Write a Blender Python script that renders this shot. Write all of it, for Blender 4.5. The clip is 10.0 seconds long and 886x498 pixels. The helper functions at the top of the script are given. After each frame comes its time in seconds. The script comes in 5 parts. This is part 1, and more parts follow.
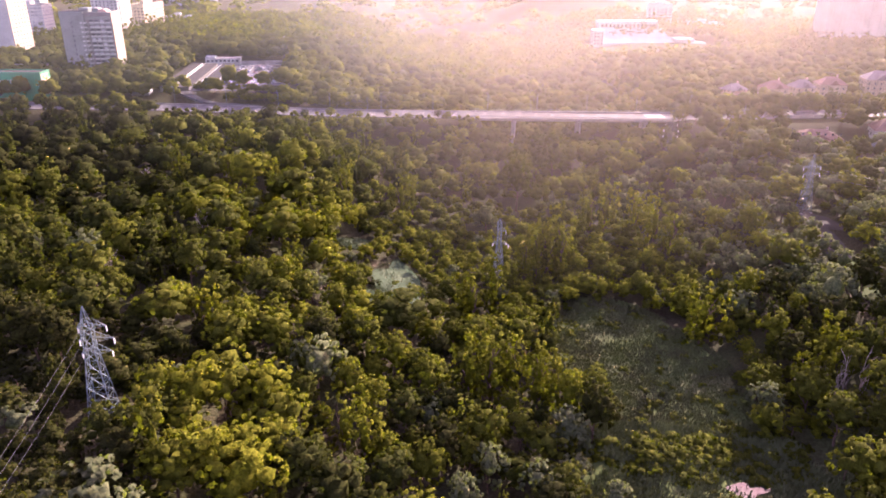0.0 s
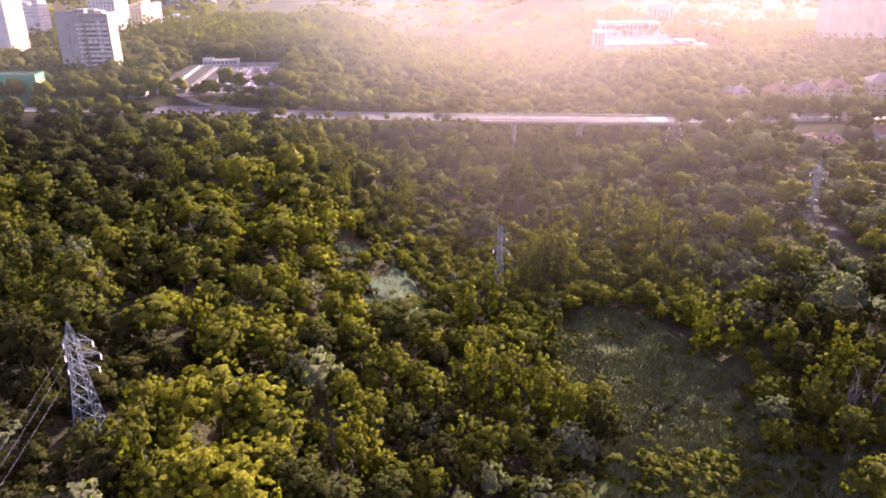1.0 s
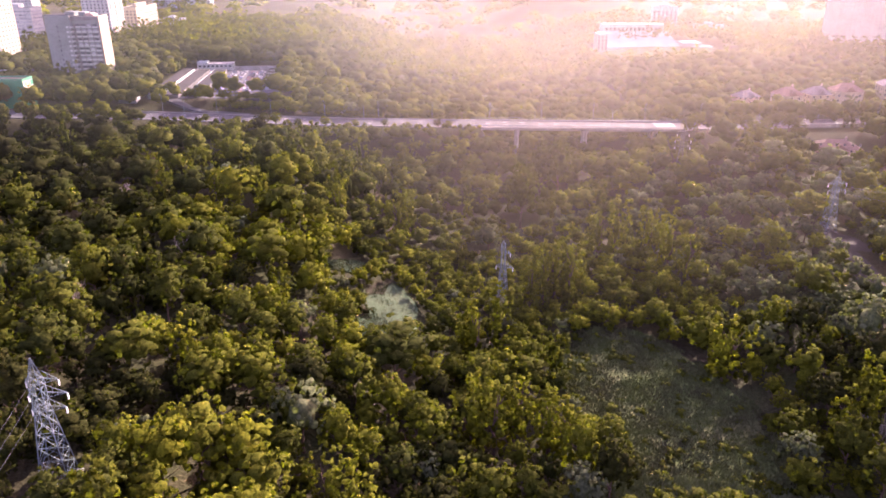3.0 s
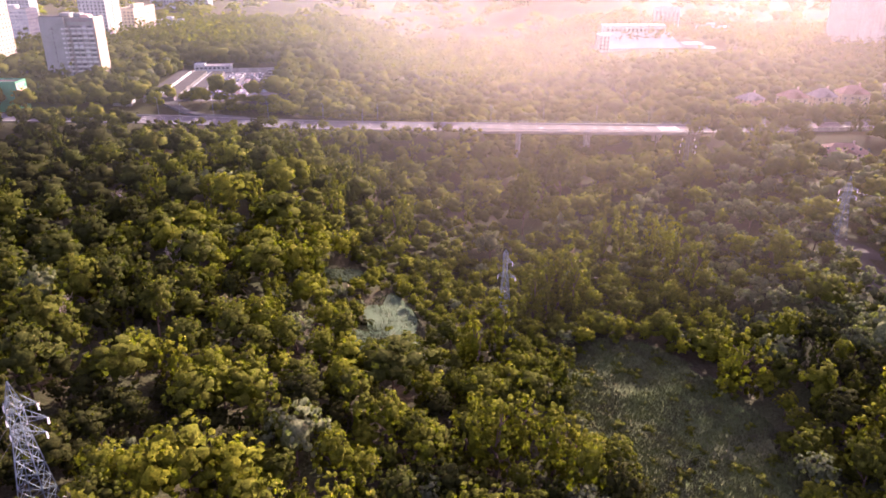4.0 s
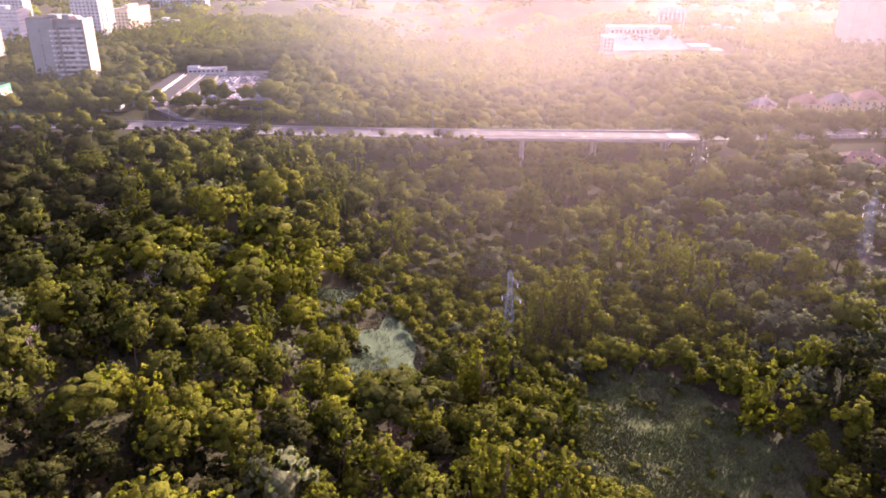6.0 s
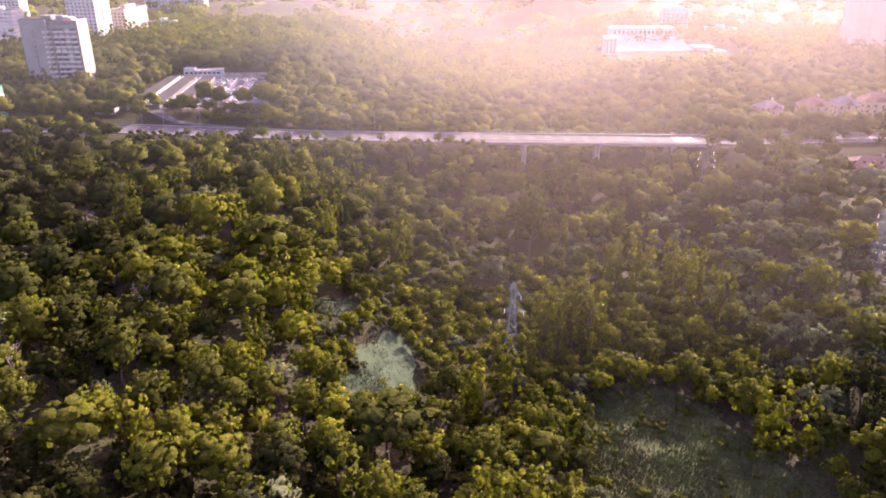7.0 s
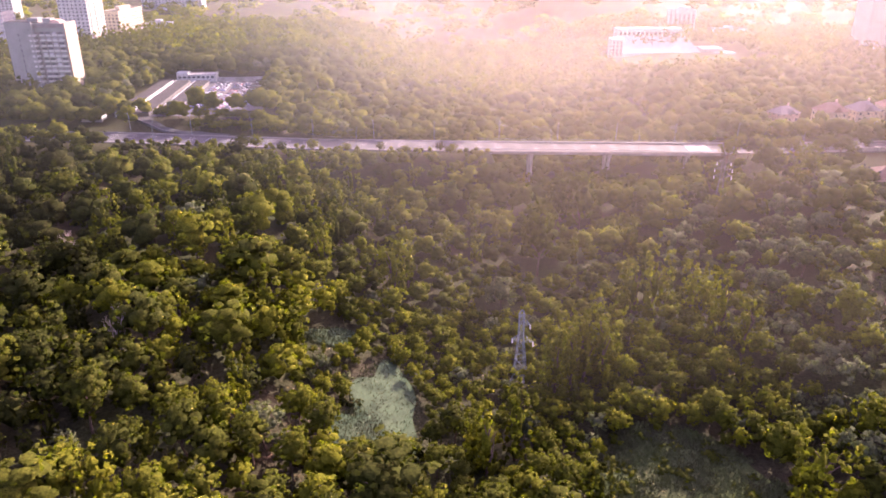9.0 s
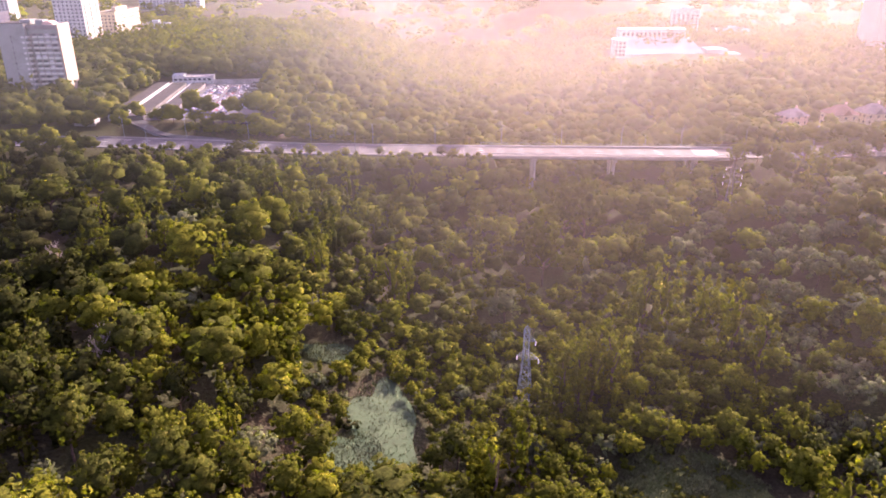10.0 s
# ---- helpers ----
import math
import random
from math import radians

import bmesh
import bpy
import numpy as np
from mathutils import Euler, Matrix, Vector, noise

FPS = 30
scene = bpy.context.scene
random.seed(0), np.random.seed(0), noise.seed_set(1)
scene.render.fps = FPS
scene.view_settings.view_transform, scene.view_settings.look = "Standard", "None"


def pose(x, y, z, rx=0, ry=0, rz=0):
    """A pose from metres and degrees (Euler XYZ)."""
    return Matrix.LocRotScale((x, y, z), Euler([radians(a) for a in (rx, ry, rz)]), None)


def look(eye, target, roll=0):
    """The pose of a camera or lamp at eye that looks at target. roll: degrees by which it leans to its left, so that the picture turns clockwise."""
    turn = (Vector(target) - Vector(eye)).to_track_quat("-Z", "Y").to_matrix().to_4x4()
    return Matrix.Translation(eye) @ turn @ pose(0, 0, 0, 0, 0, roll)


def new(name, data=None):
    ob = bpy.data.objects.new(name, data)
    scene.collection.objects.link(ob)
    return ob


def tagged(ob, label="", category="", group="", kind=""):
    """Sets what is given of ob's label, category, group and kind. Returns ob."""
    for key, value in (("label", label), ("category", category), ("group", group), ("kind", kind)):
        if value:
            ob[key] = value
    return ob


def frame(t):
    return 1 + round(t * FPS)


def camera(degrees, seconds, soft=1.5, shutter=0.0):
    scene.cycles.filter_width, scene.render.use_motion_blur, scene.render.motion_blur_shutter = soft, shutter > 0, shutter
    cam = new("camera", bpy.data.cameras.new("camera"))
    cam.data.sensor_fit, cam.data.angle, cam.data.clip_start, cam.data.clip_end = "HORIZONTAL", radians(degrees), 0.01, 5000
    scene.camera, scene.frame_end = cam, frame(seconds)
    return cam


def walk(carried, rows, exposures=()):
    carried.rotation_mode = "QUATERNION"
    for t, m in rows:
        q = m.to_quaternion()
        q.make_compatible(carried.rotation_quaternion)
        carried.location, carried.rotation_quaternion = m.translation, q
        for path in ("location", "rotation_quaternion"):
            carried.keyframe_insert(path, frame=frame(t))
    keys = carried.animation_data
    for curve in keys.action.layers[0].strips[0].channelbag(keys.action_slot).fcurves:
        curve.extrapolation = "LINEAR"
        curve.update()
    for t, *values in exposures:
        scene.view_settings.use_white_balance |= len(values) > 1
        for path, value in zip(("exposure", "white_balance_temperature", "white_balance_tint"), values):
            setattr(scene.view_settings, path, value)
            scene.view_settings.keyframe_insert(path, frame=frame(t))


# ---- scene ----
# ---- camera ----
cam = camera(63.42, 10.0, 1.8)
ROWS = [
    (0.0, 0.00, 0.00, 90.00, -22.87, 0.02, -0.11),
    (0.5, 0.12, 2.80, 90.03, -22.84, 0.03, -0.10),
    (1.0, 0.21, 5.76, 90.05, -22.83, 0.03, -0.10),
    (1.5, 0.27, 8.86, 90.04, -22.81, 0.01, -0.08),
    (2.0, 0.31, 12.03, 90.00, -22.78, -0.00, -0.08),
    (2.5, 0.31, 15.49, 89.97, -22.78, 0.01, -0.08),
    (4.0, 0.29, 26.15, 89.96, -22.75, -0.01, -0.06),
    (4.5, 0.33, 29.87, 90.05, -22.75, -0.01, -0.05),
    (5.0, 0.42, 33.60, 90.08, -22.76, 0.01, -0.03),
    (5.5, 0.40, 37.62, 90.08, -22.78, 0.02, -0.01),
    (7.0, 0.28, 49.83, 90.11, -22.81, 0.03, 0.03),
    (7.5, 0.22, 54.10, 90.13, -22.81, 0.04, 0.06),
    (8.0, 0.16, 58.39, 90.14, -22.83, 0.02, 0.09),
    (8.5, 0.09, 62.74, 90.11, -22.85, -0.00, 0.10),
    (9.0, -0.01, 67.13, 90.11, -22.84, -0.04, 0.13),
    (9.5, -0.16, 71.56, 90.07, -22.85, -0.07, 0.14),
    (10.0, -0.29, 76.00, 90.04, -22.86, -0.09, 0.15),
]
walk(cam, [(t, pose(x, y, z, 90 + pitch, -roll, yaw)) for t, x, y, z, pitch, roll, yaw in ROWS],
     [(0.0, 1.98, 6050, 35), (10.0, 1.98, 6050, 35)])

# ---- light ----
SUN_RIGHT, SUN_UP = 34, 23
world = bpy.data.worlds.new("world")
scene.world = world
world.use_nodes = True
wn = world.node_tree.nodes
sky = wn.new("ShaderNodeTexSky")
sky.sky_type, sky.sun_disc = "NISHITA", False
sky.sun_elevation, sky.sun_rotation = radians(SUN_UP), radians(SUN_RIGHT)
sky.dust_density, sky.air_density = 2.5, 1.0
dawn = wn.new("ShaderNodeMix")
dawn.data_type, dawn.blend_type = "RGBA", "MULTIPLY"
dawn.inputs[0].default_value, dawn.inputs[7].default_value = 1.0, (1.38, 0.9, 0.93, 1)
world.node_tree.links.new(sky.outputs[0], dawn.inputs[6])
world.node_tree.links.new(dawn.outputs[2], wn["Background"].inputs[0])
wn["Background"].inputs[1].default_value = 0.15
sun_data = bpy.data.lights.new("sun", "SUN")
sun_data.energy, sun_data.angle, sun_data.color = 5.0, radians(0.7), (1.0, 0.86, 0.64)
sun = new("sun", sun_data)
sun_from = Vector((math.sin(radians(SUN_RIGHT)) * math.cos(radians(SUN_UP)),
                   math.cos(radians(SUN_RIGHT)) * math.cos(radians(SUN_UP)), math.sin(radians(SUN_UP))))
sun.matrix_world = look(sun_from * 900, (0, 0, 0))


# ---- materials ----
def material(name, rough=0.8, metal=0.0):
    m = bpy.data.materials.new(name)
    m.use_nodes = True
    n, l = m.node_tree.nodes, m.node_tree.links
    b = n["Principled BSDF"]
    b.inputs["Roughness"].default_value, b.inputs["Metallic"].default_value = rough, metal
    if rough > 0.7:
        b.inputs["Specular IOR Level"].default_value = 0.12
    return m, n, l, b


def ramp_of(n, l, source, stops):
    r = n.new("ShaderNodeValToRGB")
    while len(r.color_ramp.elements) < len(stops):
        r.color_ramp.elements.new(0.5)
    for e, (p, c) in zip(r.color_ramp.elements, stops):
        e.position, e.color = p, (*c, 1)
    l.new(source, r.inputs[0])
    return r.outputs[0]


def noise_of(n, l, scale, detail=4.0, coords="Object", rough=0.55):
    c = n.new("ShaderNodeTexCoord")
    t = n.new("ShaderNodeTexNoise")
    t.inputs["Scale"].default_value, t.inputs["Detail"].default_value, t.inputs["Roughness"].default_value = scale, detail, rough
    l.new(c.outputs[coords], t.inputs["Vector"])
    return t.outputs["Fac"]


def mixed(n, l, a, b, fac, blend="MIX"):
    m = n.new("ShaderNodeMix")
    m.data_type, m.blend_type = "RGBA", blend
    for sock, v in ((m.inputs[0], fac), (m.inputs[6], a), (m.inputs[7], b)):
        if isinstance(v, (int, float)):
            sock.default_value = v
        elif isinstance(v, tuple):
            sock.default_value = (*v, 1)
        else:
            l.new(v, sock)
    return m.outputs[2]


def bump_of(n, l, b, height, strength, distance):
    k = n.new("ShaderNodeBump")
    k.inputs["Strength"].default_value, k.inputs["Distance"].default_value = strength, distance
    l.new(height, k.inputs["Height"])
    l.new(k.outputs[0], b.inputs["Normal"])


def worn(name, colour, dark, scale=0.4, fine=6.0, rough=0.8, metal=0.0, bump=0.0, vary=0.0):
    """A surface with stains at a large scale and grain at a fine one."""
    m, n, l, b = material(name, rough, metal)
    big = ramp_of(n, l, noise_of(n, l, scale, 5), [(0.3, dark), (0.65, colour)])
    fine_n = noise_of(n, l, fine, 3)
    grain = ramp_of(n, l, fine_n, [(0.3, (0.72, 0.72, 0.72)), (0.7, (1.0, 1.0, 1.0))])
    c = mixed(n, l, big, grain, 0.8, "MULTIPLY")
    if vary:
        o = n.new("ShaderNodeObjectInfo")
        v = ramp_of(n, l, o.outputs["Random"], [(0.0, (1 - vary,) * 3), (1.0, (1.0, 1.0, 1.0))])
        c = mixed(n, l, c, v, 1.0, "MULTIPLY")
    l.new(c, b.inputs["Base Color"])
    if bump:
        bump_of(n, l, b, fine_n, 0.6, bump)
    return m


def leaf_material(name):
    """Leaves: colour by tree, with light and shade by place in it (tint), grey-green kinds (grey), grain between
    leaves, painted crease shade, light through the blade.
    """
    m, n, l, b = material(name, 0.85)
    tint, grey = n.new("ShaderNodeAttribute"), n.new("ShaderNodeAttribute")
    tint.attribute_name, grey.attribute_name = "tint", "grey"
    o = n.new("ShaderNodeObjectInfo")
    add = n.new("ShaderNodeMath")
    add.operation = "MULTIPLY_ADD"
    l.new(o.outputs["Random"], add.inputs[0])
    add.inputs[1].default_value = 0.35
    l.new(tint.outputs["Fac"], add.inputs[2])
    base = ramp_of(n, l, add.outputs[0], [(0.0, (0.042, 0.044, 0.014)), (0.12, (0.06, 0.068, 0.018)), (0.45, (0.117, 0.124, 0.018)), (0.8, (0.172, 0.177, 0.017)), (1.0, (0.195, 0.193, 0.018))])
    silver = ramp_of(n, l, add.outputs[0], [(0.0, (0.12, 0.135, 0.08)), (1.0, (0.2, 0.215, 0.135))])
    c = mixed(n, l, base, silver, grey.outputs["Fac"])
    geo = n.new("ShaderNodeNewGeometry")
    per = ramp_of(n, l, geo.outputs["Random Per Island"], [(0.0, (0.86, 0.87, 0.86)), (0.6, (1.0, 1.0, 1.0)), (1.0, (1.05, 1.04, 1.0))])
    c = mixed(n, l, c, per, 1.0, "MULTIPLY")
    patch = ramp_of(n, l, noise_of(n, l, 0.6, 4), [(0.3, (0.7, 0.72, 0.7)), (0.7, (1.15, 1.12, 1.0))])
    c = mixed(n, l, c, patch, 1.0, "MULTIPLY")
    sprays = noise_of(n, l, 2.4, 3)
    # low spots of the bump are darkened: crease shade painted into the leaves
    c = mixed(n, l, c, ramp_of(n, l, sprays, [(0.32, (0.6, 0.6, 0.6)), (0.62, (1.16, 1.16, 1.16))]), 1.0, "MULTIPLY")
    bump_of(n, l, b, sprays, 0.8, 0.4)
    l.new(c, b.inputs["Base Color"])
    b.inputs["Specular IOR Level"].default_value = 0.04
    tr = n.new("ShaderNodeBsdfTranslucent")
    warm = mixed(n, l, c, (1.4, 1.6, 0.42), 1.0, "MULTIPLY")
    l.new(warm, tr.inputs["Color"])
    mix = n.new("ShaderNodeMixShader")
    mix.inputs[0].default_value = 0.4
    l.new(b.outputs[0], mix.inputs[1])
    l.new(tr.outputs[0], mix.inputs[2])
    l.new(mix.outputs[0], n["Material Output"].inputs["Surface"])
    return m


def ground_material():
    m, n, l, b = material("forest_floor", 0.95)
    big = ramp_of(n, l, noise_of(n, l, 0.035, 5), [(0.3, (0.052, 0.04, 0.028)), (0.5, (0.056, 0.054, 0.028)), (0.7, (0.062, 0.072, 0.028))])
    fine_n = noise_of(n, l, 1.4, 6)
    fine = ramp_of(n, l, fine_n, [(0.3, (0.55, 0.55, 0.5)), (0.7, (1.25, 1.25, 1.15))])
    l.new(mixed(n, l, big, fine, 1.0, "MULTIPLY"), b.inputs["Base Color"])
    bump_of(n, l, b, fine_n, 0.8, 0.6)
    return m


LEAF = leaf_material("leaves")
BARK = worn("bark", (0.19, 0.13, 0.10), (0.09, 0.06, 0.05), 1.2, 9.0, 0.9, bump=0.02)
DEADWOOD = worn("dead_wood", (0.5, 0.43, 0.37), (0.32, 0.26, 0.22), 1.0, 6.0, 0.9)
BIRCHWOOD = worn("pale_bark", (0.42, 0.36, 0.30), (0.2, 0.16, 0.13), 0.8, 5.0, 0.85)
GROUND = ground_material()
ASPHALT = worn("asphalt", (0.11, 0.11, 0.118), (0.075, 0.075, 0.082), 0.15, 3.0, 0.8, bump=0.004)
YARD = worn("yard_asphalt", (0.15, 0.15, 0.16), (0.09, 0.09, 0.095), 0.12, 2.0, 0.8)
LINE = worn("line_paint", (0.75, 0.75, 0.73), (0.5, 0.5, 0.5), 0.6, 5.0, 0.6)
KERB = worn("kerb_stone", (0.42, 0.41, 0.39), (0.28, 0.27, 0.26), 0.5, 4.0, 0.8)
CONCRETE = worn("concrete", (0.42, 0.41, 0.40), (0.27, 0.26, 0.25), 0.25, 3.0, 0.85, bump=0.01)
STEEL = worn("galvanised_steel", (0.2, 0.26, 0.29), (0.14, 0.18, 0.2), 0.8, 5.0, 0.65, 0.25)
DARKSTEEL = worn("dark_steel", (0.12, 0.12, 0.125), (0.07, 0.07, 0.07), 0.8, 5.0, 0.5, 0.5)
GLASSY = worn("insulator_glass", (0.82, 0.84, 0.8), (0.7, 0.72, 0.68), 2.0, 8.0, 0.15)
WIRE = worn("aluminium_wire", (0.2, 0.2, 0.21), (0.15, 0.15, 0.155), 0.5, 3.0, 0.6, 0.3)
PANEL = worn("grey_panel", (0.27, 0.295, 0.285), (0.2, 0.22, 0.215), 0.12, 1.5, 0.85, bump=0.01)
WHITEPANEL = worn("white_panel", (0.52, 0.56, 0.54), (0.4, 0.43, 0.415), 0.12, 1.5, 0.8)
CREAM = worn("cream_render", (0.46, 0.41, 0.31), (0.36, 0.32, 0.25), 0.12, 1.5, 0.85)
ROSE = worn("rose_render", (0.62, 0.45, 0.38), (0.5, 0.36, 0.3), 0.15, 1.5, 0.85)
PLINTH = worn("dark_render", (0.26, 0.25, 0.25), (0.17, 0.16, 0.16), 0.2, 2.0, 0.85)
ROOFING = worn("bitumen_roof", (0.055, 0.053, 0.056), (0.035, 0.034, 0.036), 0.2, 2.0, 1.0)
TILEROOF = worn("tile_roof", (0.3, 0.19, 0.155), (0.19, 0.12, 0.1), 0.3, 4.0, 0.75, bump=0.02)
SLATEROOF = worn("metal_roof", (0.26, 0.24, 0.25), (0.17, 0.155, 0.165), 0.3, 4.0, 0.8)
GREENSHEET = worn("green_cladding", (0.03, 0.30, 0.15), (0.02, 0.22, 0.11), 0.1, 1.0, 0.5)
ORANGE = worn("orange_print", (0.6, 0.25, 0.06), (0.45, 0.18, 0.05), 0.3, 2.0, 0.6)
TEAL = worn("teal_print", (0.03, 0.12, 0.1), (0.02, 0.07, 0.06), 0.3, 2.0, 0.6)
YELLOW = worn("yellow_sheet", (0.75, 0.6, 0.1), (0.6, 0.45, 0.08), 0.3, 2.0, 0.6)
POSTER = worn("poster_print", (0.5, 0.48, 0.42), (0.36, 0.4, 0.36), 0.25, 1.2, 0.6)
PANE = worn("window_glass", (0.15, 0.16, 0.18), (0.09, 0.1, 0.115), 0.3, 2.0, 0.12, vary=0.5)
BRIGHTPANE = worn("bright_glazing", (0.55, 0.58, 0.62), (0.35, 0.37, 0.4), 0.3, 2.0, 0.2, vary=0.5)
RUBBER = worn("tyre_rubber", (0.03, 0.03, 0.03), (0.02, 0.02, 0.02), 2.0, 8.0, 0.8)


def marsh_material():
    m, n, l, b = material("duckweed", 0.9)
    big = ramp_of(n, l, noise_of(n, l, 0.16, 5), [(0.3, (0.03, 0.045, 0.02)), (0.5, (0.08, 0.115, 0.06)), (0.72, (0.075, 0.12, 0.058))])
    fine = ramp_of(n, l, noise_of(n, l, 2.5, 5), [(0.3, (0.75, 0.75, 0.75)), (0.7, (1.1, 1.1, 1.1))])
    l.new(mixed(n, l, big, fine, 1.0, "MULTIPLY"), b.inputs["Base Color"])
    return m


def water_material():
    m, n, l, b = material("pond_water", 0.12)
    b.inputs["Base Color"].default_value = (0.03, 0.035, 0.03, 1)
    bump_of(n, l, b, noise_of(n, l, 1.2, 3), 0.15, 0.05)
    return m


MARSH = marsh_material()
WATER = water_material()
TRACK = worn("trodden_earth", (0.085, 0.078, 0.066), (0.06, 0.055, 0.045), 0.15, 2.5, 0.95, bump=0.03)
MEADOW = worn("meadow_turf", (0.092, 0.122, 0.036), (0.08, 0.085, 0.038), 0.07, 0.9, 0.95, bump=0.25)
PAVING = worn("paving", (0.2, 0.2, 0.195), (0.14, 0.14, 0.14), 0.3, 3.0, 0.9)
REED = worn("reed_leaves", (0.2, 0.22, 0.1), (0.11, 0.12, 0.055), 0.12, 1.5, 0.8)
GRASS = worn("grass_blades", (0.145, 0.17, 0.058), (0.11, 0.1, 0.055), 0.1, 1.2, 0.85)


# ---- the shape of the land ----
def ease(v):
    v = np.clip(v, 0.0, 1.0)
    return v * v * (3 - 2 * v)


def road_z(x):
    return np.interp(x, [-700, -154, -110, -57, 20, 117, 190, 245, 800], [14, 8.6, 7.0, 5.2, 4.2, 3.0, 4.0, 5.0, 10.0])


def road_y(x):
    return 395.0 + 0.0 * np.asarray(x, dtype=float)


BRIDGE = (20.0, 128.0)
LOT = (-186.0, -94.0, 421.0, 530.0, 11.6)
YARD_AT, YARD_TURN = (-157.0, 424.0), 6.0


def land(x, y):
    """Height of the ground: a wooded valley between two slopes, the road's bank, and hills far off."""
    x, y = np.asarray(x, dtype=float), np.asarray(y, dtype=float)
    z = -18 + 17 * ease((20 - x) / 110) + 14 * ease((x - 70) / 80)
    z = z + (8 * ease((y - 375) / 55) + 4 * ease((y - 430) / 80)) * ease((-50 - x) / 60)
    z = z + 6 * ease((y - 430) / 200) * ease((x - 90) / 120) + 2 * ease((y - 520) / 350) * ease((x + 60) / 160)
    z = z + 34 * ease((y - 950) / 700) + 34 * np.exp(-((x - 190) / 120) ** 2 - ((y - 1040) / 170) ** 2)
    z = z + 1.2 * np.sin(x * 0.045 + 1.0) * np.cos(y * 0.038) + 0.6 * np.sin(x * 0.11 + y * 0.07)
    # the bank under the road, open below the bridge
    on_bank = 1 - ease((np.abs(y - road_y(x)) - 10) / (14 + 16 * ease((40 - x) / 40) + 12 * ease((x - 100) / 30)))
    open_span = ease((x - BRIDGE[0]) / 10) * ease((BRIDGE[1] - x) / 10)
    k = on_bank * (1 - open_span)
    z = z * (1 - k) + (road_z(x) - 0.25) * k
    # level yard of the car park
    fx = np.maximum(LOT[0] - x, x - LOT[1])
    fy = np.maximum(LOT[2] - y, y - LOT[3])
    k = 1 - ease((np.maximum(fx, fy) - 1) / 12)
    return z * (1 - k) + (LOT[4] - 0.15) * k


def land1(x, y):
    return float(land(np.array([x]), np.array([y]))[0])


# ---- mesh helpers ----
def link_mesh(name, verts, faces, materials, parent=None, label="", slots=None, smooth=False):
    me = bpy.data.meshes.new(name)
    me.from_pydata([tuple(v) for v in verts], [], faces)
    for m in materials if isinstance(materials, (list, tuple)) else [materials]:
        me.materials.append(m)
    if slots is not None:
        me.polygons.foreach_set("material_index", slots)
    if smooth:
        me.polygons.foreach_set("use_smooth", [True] * len(me.polygons))
    me.update()
    ob = new(name, me)
    if parent is not None:
        ob.parent = parent
    if label:
        ob["label"] = label
    return ob


def part(name, bm, mat, parent, label=""):
    me = bpy.data.meshes.new(name)
    bm.to_mesh(me)
    bm.free()
    me.materials.append(mat)
    ob = new(name, me)
    ob.parent = parent
    if label:
        ob["label"] = label
    return ob


def shared(name, mesh, parent, m, label=""):
    ob = new(name, mesh)
    ob.parent = parent
    ob.matrix_local = m
    if label:
        ob["label"] = label
    return ob


def empty(name, m, label, category, group="", kind=""):
    ob = new(name)
    ob.matrix_world = m
    return tagged(ob, label, category, group, kind)


def box(bm, x0, x1, y0, y1, z0, z1):
    v = [bm.verts.new(p) for p in ((x0, y0, z0), (x1, y0, z0), (x1, y1, z0), (x0, y1, z0), (x0, y0, z1), (x1, y0, z1), (x1, y1, z1), (x0, y1, z1))]
    for f in ((3, 2, 1, 0), (4, 5, 6, 7), (0, 1, 5, 4), (1, 2, 6, 5), (2, 3, 7, 6), (3, 0, 4, 7)):
        bm.faces.new([v[i] for i in f])


def boxes(*args):
    bm = bmesh.new()
    for a in args:
        box(bm, *a)
    return bm


def soft_box(x0, x1, y0, y1, z0, z1, r=0.05):
    bm = boxes((x0, x1, y0, y1, z0, z1))
    bmesh.ops.bevel(bm, geom=bm.edges[:], offset=r, segments=1, affect="EDGES")
    return bm


def strut(bm, a, b, r, sides=4, r2=None):
    """A bar from a to b."""
    a, b = Vector(a), Vector(b)
    q = (b - a).to_track_quat("Z", "Y")
    r2 = r if r2 is None else r2
    rings = []
    for p, rr in ((a, r), (b, r2)):
        rings.append([bm.verts.new(p + q @ Vector((rr * math.cos(2 * math.pi * (i + 0.5) / sides), rr * math.sin(2 * math.pi * (i + 0.5) / sides), 0))) for i in range(sides)])
    for i in range(sides):
        j = (i + 1) % sides
        bm.faces.new((rings[0][i], rings[0][j], rings[1][j], rings[1][i]))
    bm.faces.new(rings[0][::-1])
    bm.faces.new(rings[1])


def tube(bm, pts, radii, sides=4):
    """One bar through all the points."""
    pts = [Vector(p) for p in pts]
    last = None
    for i, p in enumerate(pts):
        d = pts[min(i + 1, len(pts) - 1)] - pts[max(i - 1, 0)]
        q = d.to_track_quat("Z", "Y")
        r = radii[i] if isinstance(radii, (list, tuple)) else radii
        ring = [bm.verts.new(p + q @ Vector((r * math.cos(2 * math.pi * (k + 0.5) / sides), r * math.sin(2 * math.pi * (k + 0.5) / sides), 0))) for k in range(sides)]
        if last:
            for k in range(sides):
                j = (k + 1) % sides
                bm.faces.new((last[k], last[j], ring[j], ring[k]))
        else:
            bm.faces.new(ring[::-1])
        last = ring
    bm.faces.new(last)


# ---- trees ----
rng = np.random.default_rng(7)


def ico():
    bm = bmesh.new()
    bmesh.ops.create_icosphere(bm, subdivisions=1, radius=1.0)
    v = np.array([p.co[:] for p in bm.verts])
    f = np.array([[q.index for q in p.verts] for p in bm.faces])
    bm.free()
    return v, f


ICO_V, ICO_F = ico()

def unit(n):
    v = rng.normal(size=(n, 3))
    return v / np.linalg.norm(v, axis=1, keepdims=True)


